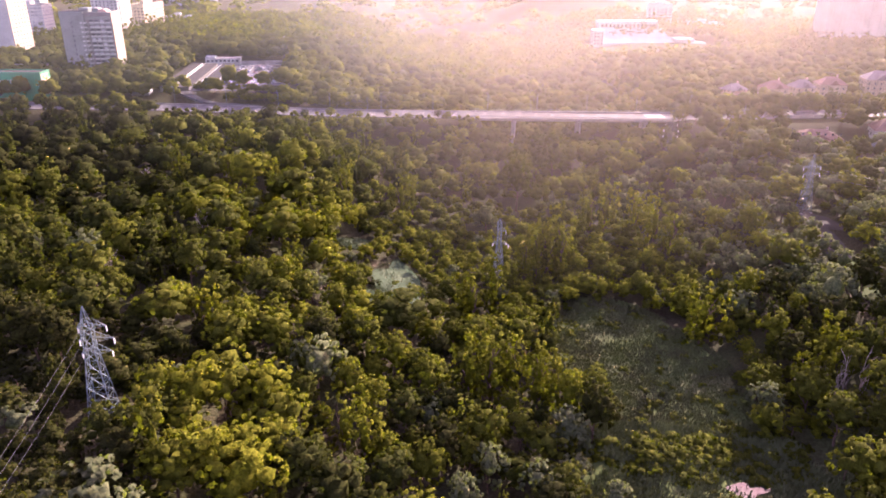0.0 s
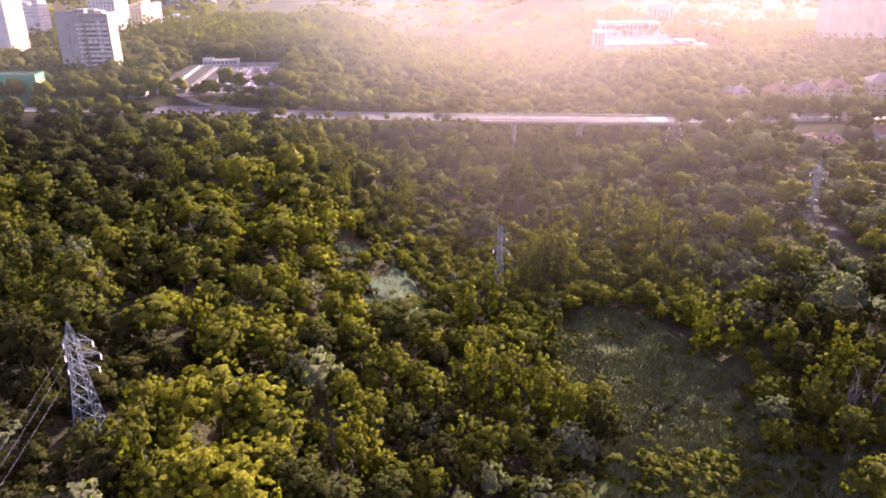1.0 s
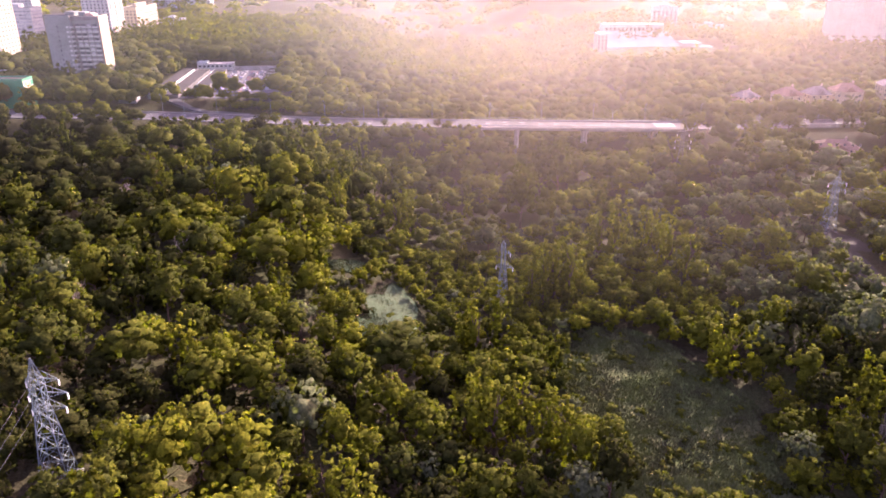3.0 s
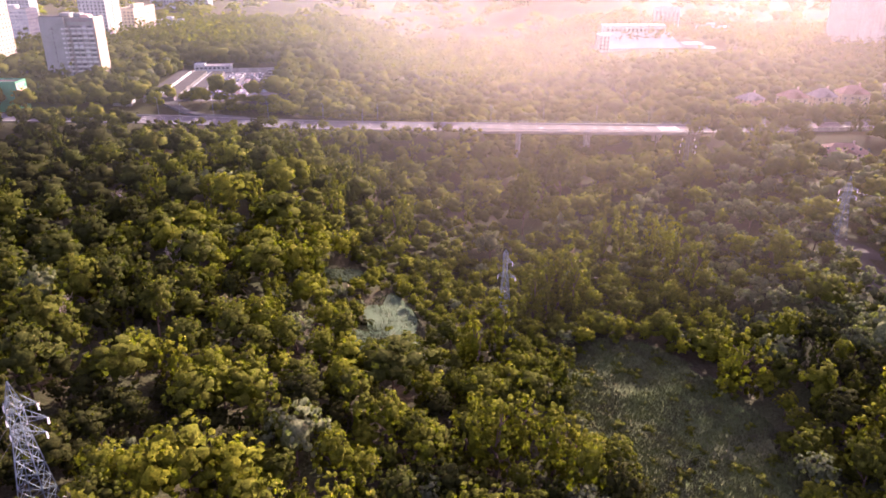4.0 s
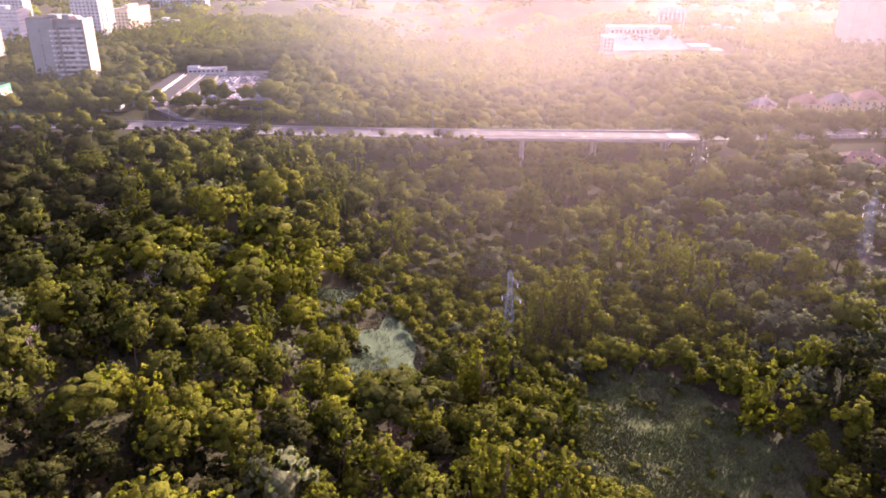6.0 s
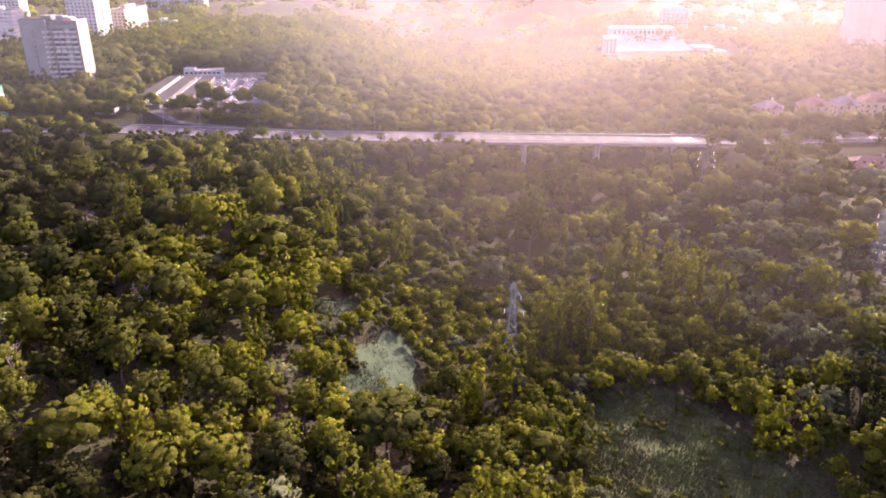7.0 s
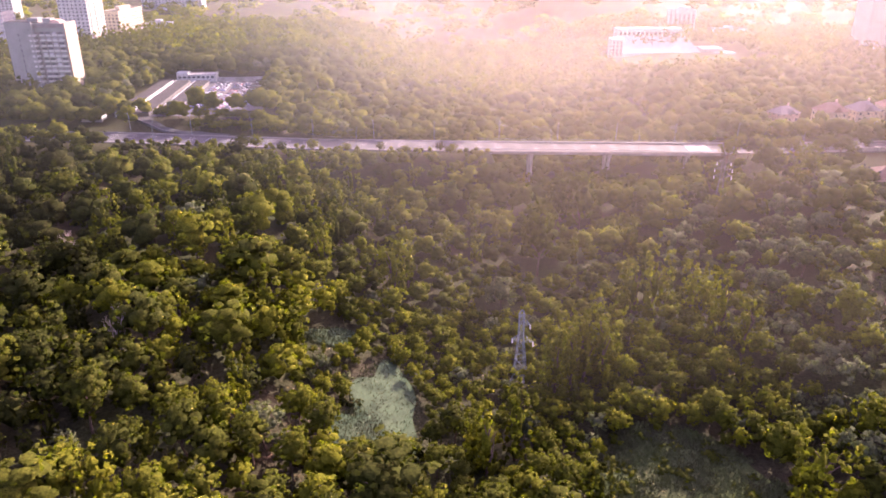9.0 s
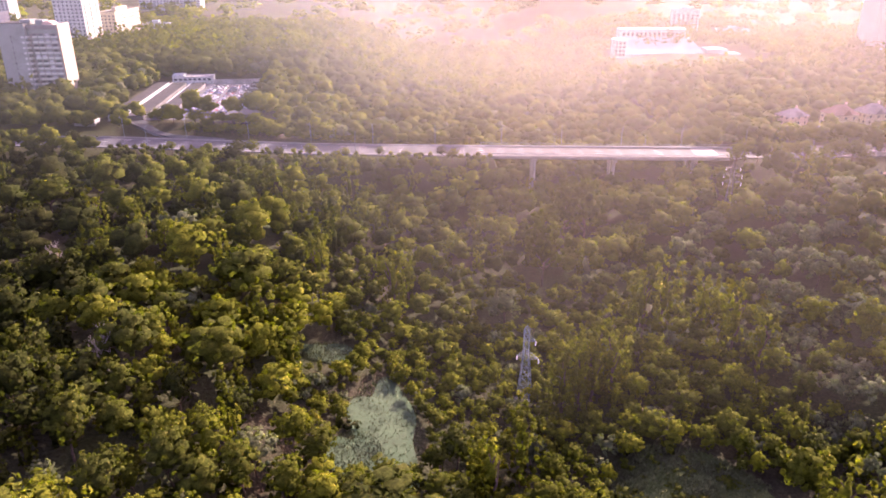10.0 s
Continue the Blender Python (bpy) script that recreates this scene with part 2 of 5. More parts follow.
def cards(centres, normals, size, aspect=0.6, spread=0.55):
    """Small folded leaf sprays (two triangles each) lying on the given places."""
    n = len(centres)
    d = normals / (np.linalg.norm(normals, axis=1, keepdims=True) + 1e-9) + spread * unit(n)
    d /= np.linalg.norm(d, axis=1, keepdims=True) + 1e-9
    s = np.cross(d, unit(n))
    s /= np.linalg.norm(s, axis=1, keepdims=True) + 1e-9
    k = np.cross(d, s)
    L = size * rng.uniform(0.55, 1.35, (n, 1))
    W = L * aspect
    v = np.stack([centres - s * L - d * L * 0.3, centres + k * W, centres + s * L - d * L * 0.3, centres - k * W], 1).reshape(-1, 3)
    i = np.arange(n)[:, None] * 4
    f = np.concatenate([i + np.array([[0, 3, 1]]), i + np.array([[1, 3, 2]])], 0)
    return v, f


def tufts(centres, size, aspect=0.25, spread=0.5):
    """Upright blades of grass or reed, one folded blade on each place."""
    n = len(centres)
    d = np.array([0, 0, 1.0]) + spread * unit(n)
    s = np.cross(d, unit(n))
    s /= np.linalg.norm(s, axis=1, keepdims=True) + 1e-9
    L = size * rng.uniform(0.6, 1.3, (n, 1))
    v = np.stack([centres - s * L * aspect, centres + s * L * aspect, centres + d * L], 1).reshape(-1, 3)
    return v, np.arange(n * 3).reshape(-1, 3)


def crown(kind, detail, clumps, size, sprays, leaf, fill):
    """Leaf mass of one tree at true size, base of the trunk at the origin: boughs, each carrying small clumps
    of leaf sprays, over a leaf mass inside each bough (fill: its share
    of the bough's size). Returns vertices, triangles, height, the way that each vertex faces, and how many vertices lie inside."""
    V, F, N = [], [], []

    def add(v, f, n):
        F.append(f + sum(len(q) for q in V))
        V.append(v)
        N.append(n / (np.linalg.norm(n, axis=1, keepdims=True) + 1e-9))

    boughs = []
    squash = (1, 1, 0.8)
    if kind == "broad":
        h, R = rng.uniform(12.5, 15.5), rng.uniform(4.8, 5.8)
        mid, half = h * 0.60, h * 0.38
        core = (np.array([0, 0, mid - 0.4]), np.array([R * 0.62, R * 0.62, half * 0.74]))
        n = (6, 8, 11, 13)[detail]
        lean = rng.normal(size=2) * 0.35
        for k in range(n):
            w = -0.45 + 1.4 * (k + rng.uniform(0, 1)) / n
            reach = math.sqrt(max(0.03, 1 - min(abs(w), 0.985) ** 2)) * R * rng.uniform(0.42, 0.68)
            ang = k * 2.4 + rng.uniform(-0.5, 0.5)
            boughs.append((np.array([reach * math.cos(ang) + lean[0] * (w + 1), reach * math.sin(ang) + lean[1] * (w + 1), mid + w * half * 0.76]), rng.uniform(0.34, 0.5) * R * (1.25, 1.12, 1.0, 1.0)[detail]))
    elif kind == "poplar":
        h, R = rng.uniform(18.0, 21.0), rng.uniform(2.6, 3.2)
        squash = (0.72, 0.72, 1.5)
        core = (np.array([0, 0, h * 0.42]), np.array([R * 0.36, R * 0.36, h * 0.3]))
        turns = rng.uniform(0, 6.28, 7)
        spires = [(0, 0, h)] + [(R * u * math.cos(g), R * u * math.sin(g), h * t) for g, u, t in zip(turns, rng.uniform(0.4, 1.0, 7), rng.uniform(0.62, 0.98, 7))]
        for sx, sy, sh in spires:
            m = (3, 4, 6, 7)[detail]
            for j in range(m):
                t = (j + rng.uniform(0, 0.9)) / m
                boughs.append((np.array([sx * (0.8 + 0.3 * t) + rng.normal() * 0.25, sy * (0.8 + 0.3 * t) + rng.normal() * 0.25, h * 0.14 + (sh - h * 0.14) * t]), (1.15 - 0.85 * t) * rng.uniform(0.7, 1.15)))
    elif kind == "willow":
        h, R = rng.uniform(10.5, 12.5), rng.uniform(4.6, 5.6)
        mid, half = h * 0.56, h * 0.42
        core = (np.array([0, 0, mid]), np.array([R * 0.66, R * 0.66, half * 0.7]))
        for _ in range((7, 12, 18, 22)[detail]):
            u = unit(1)[0]
            u[2] = abs(u[2]) * 1.1 - 0.3
            r = rng.uniform(0.2, 0.32) * R * (1.4, 1.15, 1.0, 1.0)[detail]
            boughs.append((np.array([u[0] * (R - r * 0.6), u[1] * (R - r * 0.6), mid + u[2] * half * 0.85]), r))
    else:  # bush
        h, R = rng.uniform(3.2, 5.0), rng.uniform(2.2, 3.2)
        core = (np.array([0, 0, h * 0.35]), np.array([R * 0.66, R * 0.66, h * 0.38]))
        for _ in range((4, 6, 8, 9)[detail]):
            u = unit(1)[0]
            u[2] = abs(u[2])
            r = rng.uniform(0.28, 0.45) * R
            boughs.append((np.array([u[0] * (R - r * 0.6), u[1] * (R - r * 0.6), h * 0.25 + u[2] * h * 0.45]), r))
    add(core[0] + ICO_V * core[1] * 0.7 * (1 + 0.15 * rng.normal(size=(12, 1))), ICO_F, ICO_V)
    for c, r in (boughs[::2] if kind == "poplar" else boughs) if fill else ():
        v = c + ICO_V * r * fill * np.array(squash) * rng.uniform(0.82, 1.15, (12, 1))
        whole = (v - core[0]) / core[1]
        add(v, ICO_F, whole / (np.linalg.norm(whole, axis=1, keepdims=True) + 1e-9) + 0.6 * ICO_V + np.array([0, 0, 0.2]))
    inner = sum(len(q) for q in V)
    weight = np.array([r * r for _, r in boughs]) if kind != "poplar" else np.array([r + 0.3 for _, r in boughs])
    weight = weight / weight.sum()
    for (c, r), share in zip(boughs, weight):
        away = (c - core[0]) / (np.linalg.norm(c - core[0]) + 1e-6)
        long = np.array([1, 1, 0.88 if kind != "poplar" else 1.7])
        m = max(2, int(round(clumps * share)))
        u = unit(m * 2)
        u = u[np.argsort(-(u @ away + 0.2 * u[:, 2] + 0.4 * rng.normal(size=len(u))))[:m]]
        d = size * rng.uniform(0.6, 1.3, m) * (0.85 if kind == "willow" else 1.0)
        at = c + u * r * long * rng.uniform(0.8, 1.05, (m, 1))
        i = np.repeat(np.arange(m), sprays)
        o = 0.9 * unit(len(i)) + 0.65 * u[i] + np.array([0, 0, 0.25])
        o /= np.linalg.norm(o, axis=1, keepdims=True)
        p = at[i] + o * d[i, None] * np.array(squash) * rng.uniform(0.3, 1.0, (len(i), 1))
        v, f = cards(p, o, leaf, 0.62, 0.35)
        whole = (p - core[0]) / core[1]
        faces = 1.0 * whole / (np.linalg.norm(whole, axis=1, keepdims=True) + 1e-9) + 0.5 * u[i] + 0.25 * o + np.array([0, 0, 0.22]) + 0.12 * unit(len(i))
        add(v, f, np.repeat(faces, 4, axis=0))
    return np.concatenate(V), np.concatenate(F), h, np.concatenate(N), inner


def mesh_of(name, V, F, mat, tint=None, grey=None, normals=None):
    me = bpy.data.meshes.new(name)
    me.vertices.add(len(V))
    me.vertices.foreach_set("co", np.ascontiguousarray(V, dtype=np.float32).ravel())
    me.loops.add(len(F) * 3)
    me.loops.foreach_set("vertex_index", np.ascontiguousarray(F, dtype=np.int32).ravel())
    me.polygons.add(len(F))
    me.polygons.foreach_set("loop_start", np.arange(0, len(F) * 3, 3, dtype=np.int32))
    for nm, val in (("tint", tint), ("grey", grey)):
        if val is not None:
            at = me.attributes.new(nm, "FLOAT", "POINT")
            at.data.foreach_set("value", np.ascontiguousarray(np.broadcast_to(val, (len(V),)), dtype=np.float32))
    me.materials.append(mat)
    me.update(calc_edges=True)
    me.validate()
    if normals is not None:
        at = me.attributes.new("custom_normal", "FLOAT_VECTOR", "POINT")
        at.data.foreach_set("vector", np.ascontiguousarray(normals, dtype=np.float32).ravel())
    return me


def trunk_bm(h, r, limbs, reach, top=0.78):
    bm = bmesh.new()
    bend = [(rng.normal() * 0.15, rng.normal() * 0.15) for _ in range(5)]
    pts = [Vector((bend[i][0] * i, bend[i][1] * i, -0.6 + (h * top + 0.6) * i / 4)) for i in range(5)]
    for i in range(4):
        strut(bm, pts[i], pts[i + 1], r * (1 - 0.2 * i), 6, r * (1 - 0.2 * (i + 1)))
    for _ in range(limbs):
        t = rng.uniform(0.35, 0.85)
        i = min(int(t * 4), 3)
        p = pts[i].lerp(pts[i + 1], t * 4 - i)
        a = rng.uniform(0, 6.28)
        q = p + Vector((math.cos(a) * reach, math.sin(a) * reach, h * rng.uniform(0.12, 0.25)))
        strut(bm, p, q, r * 0.4, 5, r * 0.15)
    return bm


# ---- ground, road, bridge ----
gx = np.unique(np.concatenate([np.arange(-300, 301, 5.0), np.arange(-900, 901, 30.0), [-5000, -3200, -2000, -1400, 1400, 2000, 3200, 5000]]))
gy = np.unique(np.concatenate([np.arange(60, 561, 5.0), np.arange(-300, 1801, 30.0), [-3000, -1200, -600, 2200, 2800, 3600, 4800]]))
GX, GY = np.meshgrid(gx, gy)
GZ = land(GX, GY)
gv = np.stack([GX, GY, GZ], -1).reshape(-1, 3)
nx, ny = len(gx), len(gy)
gi = (np.arange(ny - 1)[:, None] * nx + np.arange(nx - 1)[None, :]).ravel()
gf = np.concatenate([np.stack([gi, gi + 1, gi + nx + 1], -1), np.stack([gi, gi + nx + 1, gi + nx], -1)])
ground = new("ground", mesh_of("ground", gv, gf, GROUND))
ground.data.polygons.foreach_set("use_smooth", [True] * len(ground.data.polygons))
tagged(ground, "dark wooded valley ground with grass and leaf litter", "ground", kind="structure")


def ribbon(name, pts, half, mat, lift=0.0, parent=None, thick=0.25):
    """A strip along points (x, y, z), with side walls going down."""
    v, f = [], []
    P = [Vector(p) for p in pts]
    for i, p in enumerate(P):
        d = (P[min(i + 1, len(P) - 1)] - P[max(i - 1, 0)])
        s = Vector((d.y, -d.x, 0)).normalized() * half
        for q, dz in ((p - s, -thick), (p - s, lift), (p + s, lift), (p + s, -thick)):
            v.append((q.x, q.y, q.z + dz))
        if i:
            a, b = 4 * (i - 1), 4 * i
            for k in range(3):
                f.append((a + k, b + k, b + k + 1, a + k + 1))
    return link_mesh(name, v, f, mat, parent)


road_xs = [-700, -500, -350, -250, -200] + list(range(-160, 300, 12)) + [340, 420, 560, 800]
road = ribbon("road", [(x, float(road_y(x)), float(road_z(x))) for x in road_xs], 7.0, ASPHALT, 0.06)
tagged(road, "worn grey asphalt main road crossing the valley", "road", kind="structure")
for side in (-1, 1):
    pav = ribbon("pavement", [(x, float(road_y(x)) + side * 8.3, float(road_z(x))) for x in road_xs if x < 14 or x > 134], 1.2, PAVING, 0.2)
    tagged(pav, "grey concrete pavement along the road", "pavement", kind="structure")
dash = boxes((-1.6, 1.6, -0.09, 0.09, 0.0, 0.012))
dash_me = bpy.data.meshes.new("lane_mark")
dash.to_mesh(dash_me)
dash.free()
dash_me.materials.append(LINE)
for yy in (-3.4, 0.0, 3.4):
    for x in range(-164, 250, 9):
        zz = float(road_z(x)) + 0.066
        shared("lane_mark", dash_me, road, pose(x, 395 + yy, zz, 0, math.degrees(math.atan2(float(road_z(x - 1) - road_z(x + 1)), 2.0)), 0))

bridge = empty("road_bridge", pose(0, 395, 0), "pale concrete beam bridge with railings over the wooded valley", "bridge", kind="structure")
bx = [BRIDGE[0] - 4, 38, 56, 74, 92, 110, BRIDGE[1] + 4]
bm = bmesh.new()
for a, b in zip(bx, bx[1:]):
    za, zb = float(road_z(a)), float(road_z(b))
    ring = []
    for x, z in ((a, za), (b, zb)):
        ring.append([bm.verts.new(p) for p in ((x, -9.6, z + 0.0), (x, -9.6, z - 0.5), (x, -8.0, z - 0.6), (x, -7.6, z - 1.6), (x, 7.6, z - 1.6), (x, 8.0, z - 0.6), (x, 9.6, z - 0.5), (x, 9.6, z + 0.0))])
    for i in range(8):
        j = (i + 1) % 8
        bm.faces.new((ring[0][i], ring[1][i], ring[1][j], ring[0][j]))
part("deck", bm, CONCRETE, bridge)
for side in (-1, 1):
    bm = bmesh.new()
    for a, b in zip(bx, bx[1:]):
        za, zb = float(road_z(a)) + 0.25, float(road_z(b)) + 0.25
        y0, y1 = (7.15 * side, 9.6 * side) if side > 0 else (9.6 * side, 7.15 * side)
        v = [bm.verts.new(p) for p in ((a, y0, za - 0.3), (b, y0, zb - 0.3), (b, y1, zb - 0.3), (a, y1, za - 0.3), (a, y0, za), (b, y0, zb), (b, y1, zb), (a, y1, za))]
        for f in ((4, 5, 6, 7), (0, 1, 5, 4), (2, 3, 7, 6)):
            bm.faces.new([v[i] for i in f])
    part("walkway", bm, CONCRETE, bridge)
    bm = bmesh.new()
    for hgt in (0.75, 1.15):
        for a, b in zip(bx, bx[1:]):
            strut(bm, (a, 9.45 * side, float(road_z(a)) + 0.25 + hgt), (b, 9.45 * side, float(road_z(b)) + 0.25 + hgt), 0.05)
    for x in np.arange(bx[0], bx[-1], 2.0):
        strut(bm, (x, 9.45 * side, float(road_z(x)) + 0.2), (x, 9.45 * side, float(road_z(x)) + 1.42), 0.05)
    part("railing", bm, STEEL, bridge)
    bm = bmesh.new()
    for a, b in zip(bx, bx[1:]):
        strut(bm, (a, 7.0 * side, float(road_z(a)) + 0.7), (b, 7.0 * side, float(road_z(b)) + 0.7), 0.14)
    part("crash_barrier", bm, STEEL, bridge)
for x in (40, 76, 112):
    z = float(road_z(x)) - 1.6
    bm = soft_box(x - 0.9, x + 0.9, -7.4, 7.4, z - 1.2, z, 0.1)
    part("pier_cap", bm, CONCRETE, bridge)
    for yy in (-4.2, 4.2):
        bm = bmesh.new()
        strut(bm, (x, yy, land1(x, 395 + yy) - 1), (x, yy, z - 1.15), 0.85, 12)
        part("pier_column", bm, CONCRETE, bridge)


# ---- trees: meshes of each kind ----
def kinds_of(detail, spec, clumps, size, sprays, leaf, fill=0.0):
    share = {"broad": 1.0, "poplar": 1.0, "willow": 1.1, "bush": 0.3}
    big = {"broad": 1.0, "poplar": 0.72, "willow": 0.85, "bush": 0.8}
    fine = {"broad": 1.0, "poplar": 0.85, "willow": 0.85, "bush": 0.9}
    return {kind: [crown(kind, detail, int(clumps * share[kind]), size * big[kind], sprays, leaf * fine[kind], fill) for _ in range(count)] for kind, count in spec.items()}


NEAR = kinds_of(3, {"broad": 8, "poplar": 5, "willow": 3, "bush": 3}, 100, 0.72, 10, 0.42, 0.5)
HALF = kinds_of(2, {"broad": 8, "poplar": 4, "willow": 3, "bush": 3}, 42, 1.0, 7, 0.66, 0.66)
MID = kinds_of(1, {"broad": 8, "poplar": 3, "willow": 3, "bush": 2}, 26, 1.0, 5, 0.7, 0.88)
VERGE = kinds_of(1, {"broad": 6, "poplar": 3, "willow": 3, "bush": 2}, 16, 1.2, 4, 0.85, 1.0)
FAR = kinds_of(0, {"broad": 7, "poplar": 3, "willow": 3, "bush": 3}, 11, 1.3, 3, 1.0, 1.05)
HAZY = kinds_of(0, {"broad": 7, "poplar": 3, "willow": 3}, 6, 1.7, 2, 1.6, 0.0)
DISTANT = kinds_of(0, {"broad": 5}, 6, 1.8, 2, 2.4)
TREE_LABEL = {"broad": "leafy green deciduous tree with a rounded lumpy crown", "poplar": "tall narrow poplar with ragged upright branches",
              "willow": "grey-green tree with a soft domed crown", "bush": "low dense green shrub in the undergrowth"}
TREE_NAME = {"broad": "deciduous_tree", "poplar": "poplar_tree", "willow": "willow_tree", "bush": "shrub"}
CROWN_ME, TRUNK_ME = {}, {}
for kind, items in NEAR.items():
    for k, (V, F, h, N, inner) in enumerate(items):
        # the fourth, darkest tint serves random trees and painted shade
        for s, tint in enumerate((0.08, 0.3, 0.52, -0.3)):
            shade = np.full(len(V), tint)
            # leaf mass inside the boughs: a little inner shade put into the tint
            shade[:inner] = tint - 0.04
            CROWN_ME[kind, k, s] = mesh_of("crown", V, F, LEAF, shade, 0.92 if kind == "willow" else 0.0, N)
        bm = trunk_bm(h, 0.28 if kind != "bush" else 0.1, 6 if kind != "bush" else 3, 2.6 if kind == "broad" else 1.0, 0.62)
        me = bpy.data.meshes.new("trunk")
        bm.to_mesh(me)
        bm.free()
        me.materials.append(BARK)
        TRUNK_ME[kind, k] = me

planted = []


def tree(kind, x, y, h=None, wide=1.0, tint=None):
    k = int(rng.integers(len(NEAR[kind])))
    s = int(rng.choice([0, 0, 1, 1, 3])) if tint is None else tint
    base = NEAR[kind][k][2]
    sz = (h / base) if h else rng.uniform(0.85, 1.12)
    ob = empty(TREE_NAME[kind], pose(x, y, land1(x, y), 0, 0, rng.uniform(0, 360)), TREE_LABEL[kind], "shrub" if kind == "bush" else "tree", "shrubs of the valley" if kind == "bush" else "trees of the valley wood")
    ob.scale = (sz * wide, sz * wide, sz)
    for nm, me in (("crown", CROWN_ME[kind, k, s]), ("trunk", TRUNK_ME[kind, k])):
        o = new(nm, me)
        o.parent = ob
    planted.append((x, y, (2.6 if kind == "poplar" else 4.5) * sz * wide * (0.5 if kind == "bush" else 1)))
    return ob


POPLARS = [(9, 191, 21), (16, 199, 22), (7, 151, 24), (12, 152, 24), (17, 156, 20), (24, 150, 21), (27, 147, 19), (76, 184, 22), (-16, 123, 20), (-21, 126, 18),
           (58, 265, 20), (65, 267, 22), (75, 262, 20), (80, 251, 20), (83, 241, 18), (33, 227, 20), (37, 230, 21), (42, 232, 21), (29, 227, 17),
           (-16, 273, 20), (-12, 280, 19), (-39, 276, 17), (-96, 287, 15), (-85, 279, 15), (-79, 277, 14), (-116, 299, 15), (91, 154, 16), (93, 152, 16)]
BROADS = [(-12, 176, 18.7, 1.45), (-47, 132, 19, 1.1), (-52, 126, 18, 1.05), (-39, 132, 17, 1.1), (-34, 125, 16, 1.1), (-57, 120, 14, 1.1), (-64, 113, 14, 1.0), (-58, 114, 14, 1.0),
          (-38, 111, 16, 1.1), (-44, 107, 16, 1.1), (-48, 103, 15, 1.1), (-27, 113, 15, 1.1), (-20, 107, 15, 1.1), (35, 136, 18, 0.75), (30, 142, 17, 0.75), (-21, 166, 14, 0.9), (-21, 142, 15, 0.9),
          (-3, 149, 14, 0.9), (-12, 158, 15, 0.95), (-8, 135, 13, 0.9), (-10, 114, 14, 1.0)]
BROADS_BACK = [(0, 124, 15, 0.95), (10, 131, 15, 0.95), (-61, 176, 15, 1.0), (-52, 184, 15, 1.0), (-53, 156, 15, 1.1), (-39, 185, 14, 1.0), (-31, 184, 13, 0.9),
               (33, 299, 27, 0.8), (54, 336, 29, 0.8), (46, 338, 26, 0.8), (-142, 319, 15, 1.4), (-90, 372, 11, 1.2), (-102, 367, 11, 1.2), (11.4, 408, 11, 0.9)]
WILLOWS = [(18, 272, 13, 1.1), (109, 204, 10, 1.1), (110, 191, 10, 1.1), (101, 202, 9, 1.1), (127, 207, 10, 1.0), (150, 245, 11, 1.3), (160, 248, 11, 1.2), (10, 121, 13, 0.8), (4, 112, 12, 0.8),
           (20, 117, 13, 0.8), (35, 112, 12, 0.8), (102, 268, 12, 1.1), (116, 279, 12, 1.1), (125, 272, 12, 1.1), (129, 255, 10, 1.1), (115, 223, 10, 1.1)]
for x, y, h in POPLARS:
    tree("poplar", x, y, h * (1.1 if y < 210 else 1.3), (1.6 if (x, y) == (76, 184) else 1.25) if y < 210 else 1.15, 2)
# leftmost crowns are darker: the shade there is put into their tint
for x, y, h, w in BROADS:
    tree("broad", x, y, h, w, 0 if x < -56 else (2 if x < -30 else None))
for x, y, h, w in BROADS_BACK:
    tree("broad", x, y, h, w, 0 if h > 20 else None)
for x, y, h, w in WILLOWS:
    tree("willow", x, y, h, w)
# small trees standing along the road
for x, h in ((-90, 7.5), (-85, 7), (-73, 5.5), (-59, 6.5), (-44, 5), (-29, 5.5), (-18, 5), (-2, 6), (3, 6.5), (15, 5), (-104, 5), (-120, 5.5)):
    tree("broad", x, 381.5 + rng.normal(), h, 1.25)
for k in range(4):
    tree("broad", -143 + k * 3.6 + rng.normal() * 0.5, 420 + rng.normal(), rng.uniform(5.5, 7.5), 1.5, 1 + k % 2)
for k in range(13):
    tree("broad", -122 + k * 3.4 + rng.normal() * 0.5, 411.5 + rng.normal(), rng.uniform(5, 6.5), 1.6, 1 + k % 2)
    tree("broad", -121 + k * 3.4 + rng.normal() * 0.5, 417.5 + rng.normal(), rng.uniform(5, 7), 1.6, 1 + k % 2)
for k in range(13):
    tree("broad", 127 + k * 4.4 + rng.normal(), 379 + rng.normal() * 3, rng.uniform(8.5, 11.5), 1.25)


# open places where no tree stands: the meadow, the marsh, the track, the road, the yard and the houses
def in_ellipse(x, y, cx, cy, rx, ry, turn=0.0):
    c, s = math.cos(radians(turn)), math.sin(radians(turn))
    u, v = (x - cx) * c + (y - cy) * s, -(x - cx) * s + (y - cy) * c
    return (u / rx) ** 2 + (v / ry) ** 2 < 1


MEADOWS = [(56, 172, 22, 38, 14), (56, 126, 26, 20, 0), (72, 124, 13, 12, 0), (131, 201, 4.5, 17, -12)]
MARSHES = [(-14, 214, 7.6, 19, 8), (-20, 203, 6, 8, 0), (-31, 241, 7, 4.2, 25)]
TRACKS = [(136, 226, 3.6, 26, -8), (141, 251, 6, 11, 0)]
HOUSES = []


def in_yard(x, y):
    c, s = math.cos(radians(YARD_TURN)), math.sin(radians(YARD_TURN))
    u, v = (x - YARD_AT[0]) * c + (y - YARD_AT[1]) * s, -(x - YARD_AT[0]) * s + (y - YARD_AT[1]) * c
    return -10 < u < 62 and 0 < v < 110


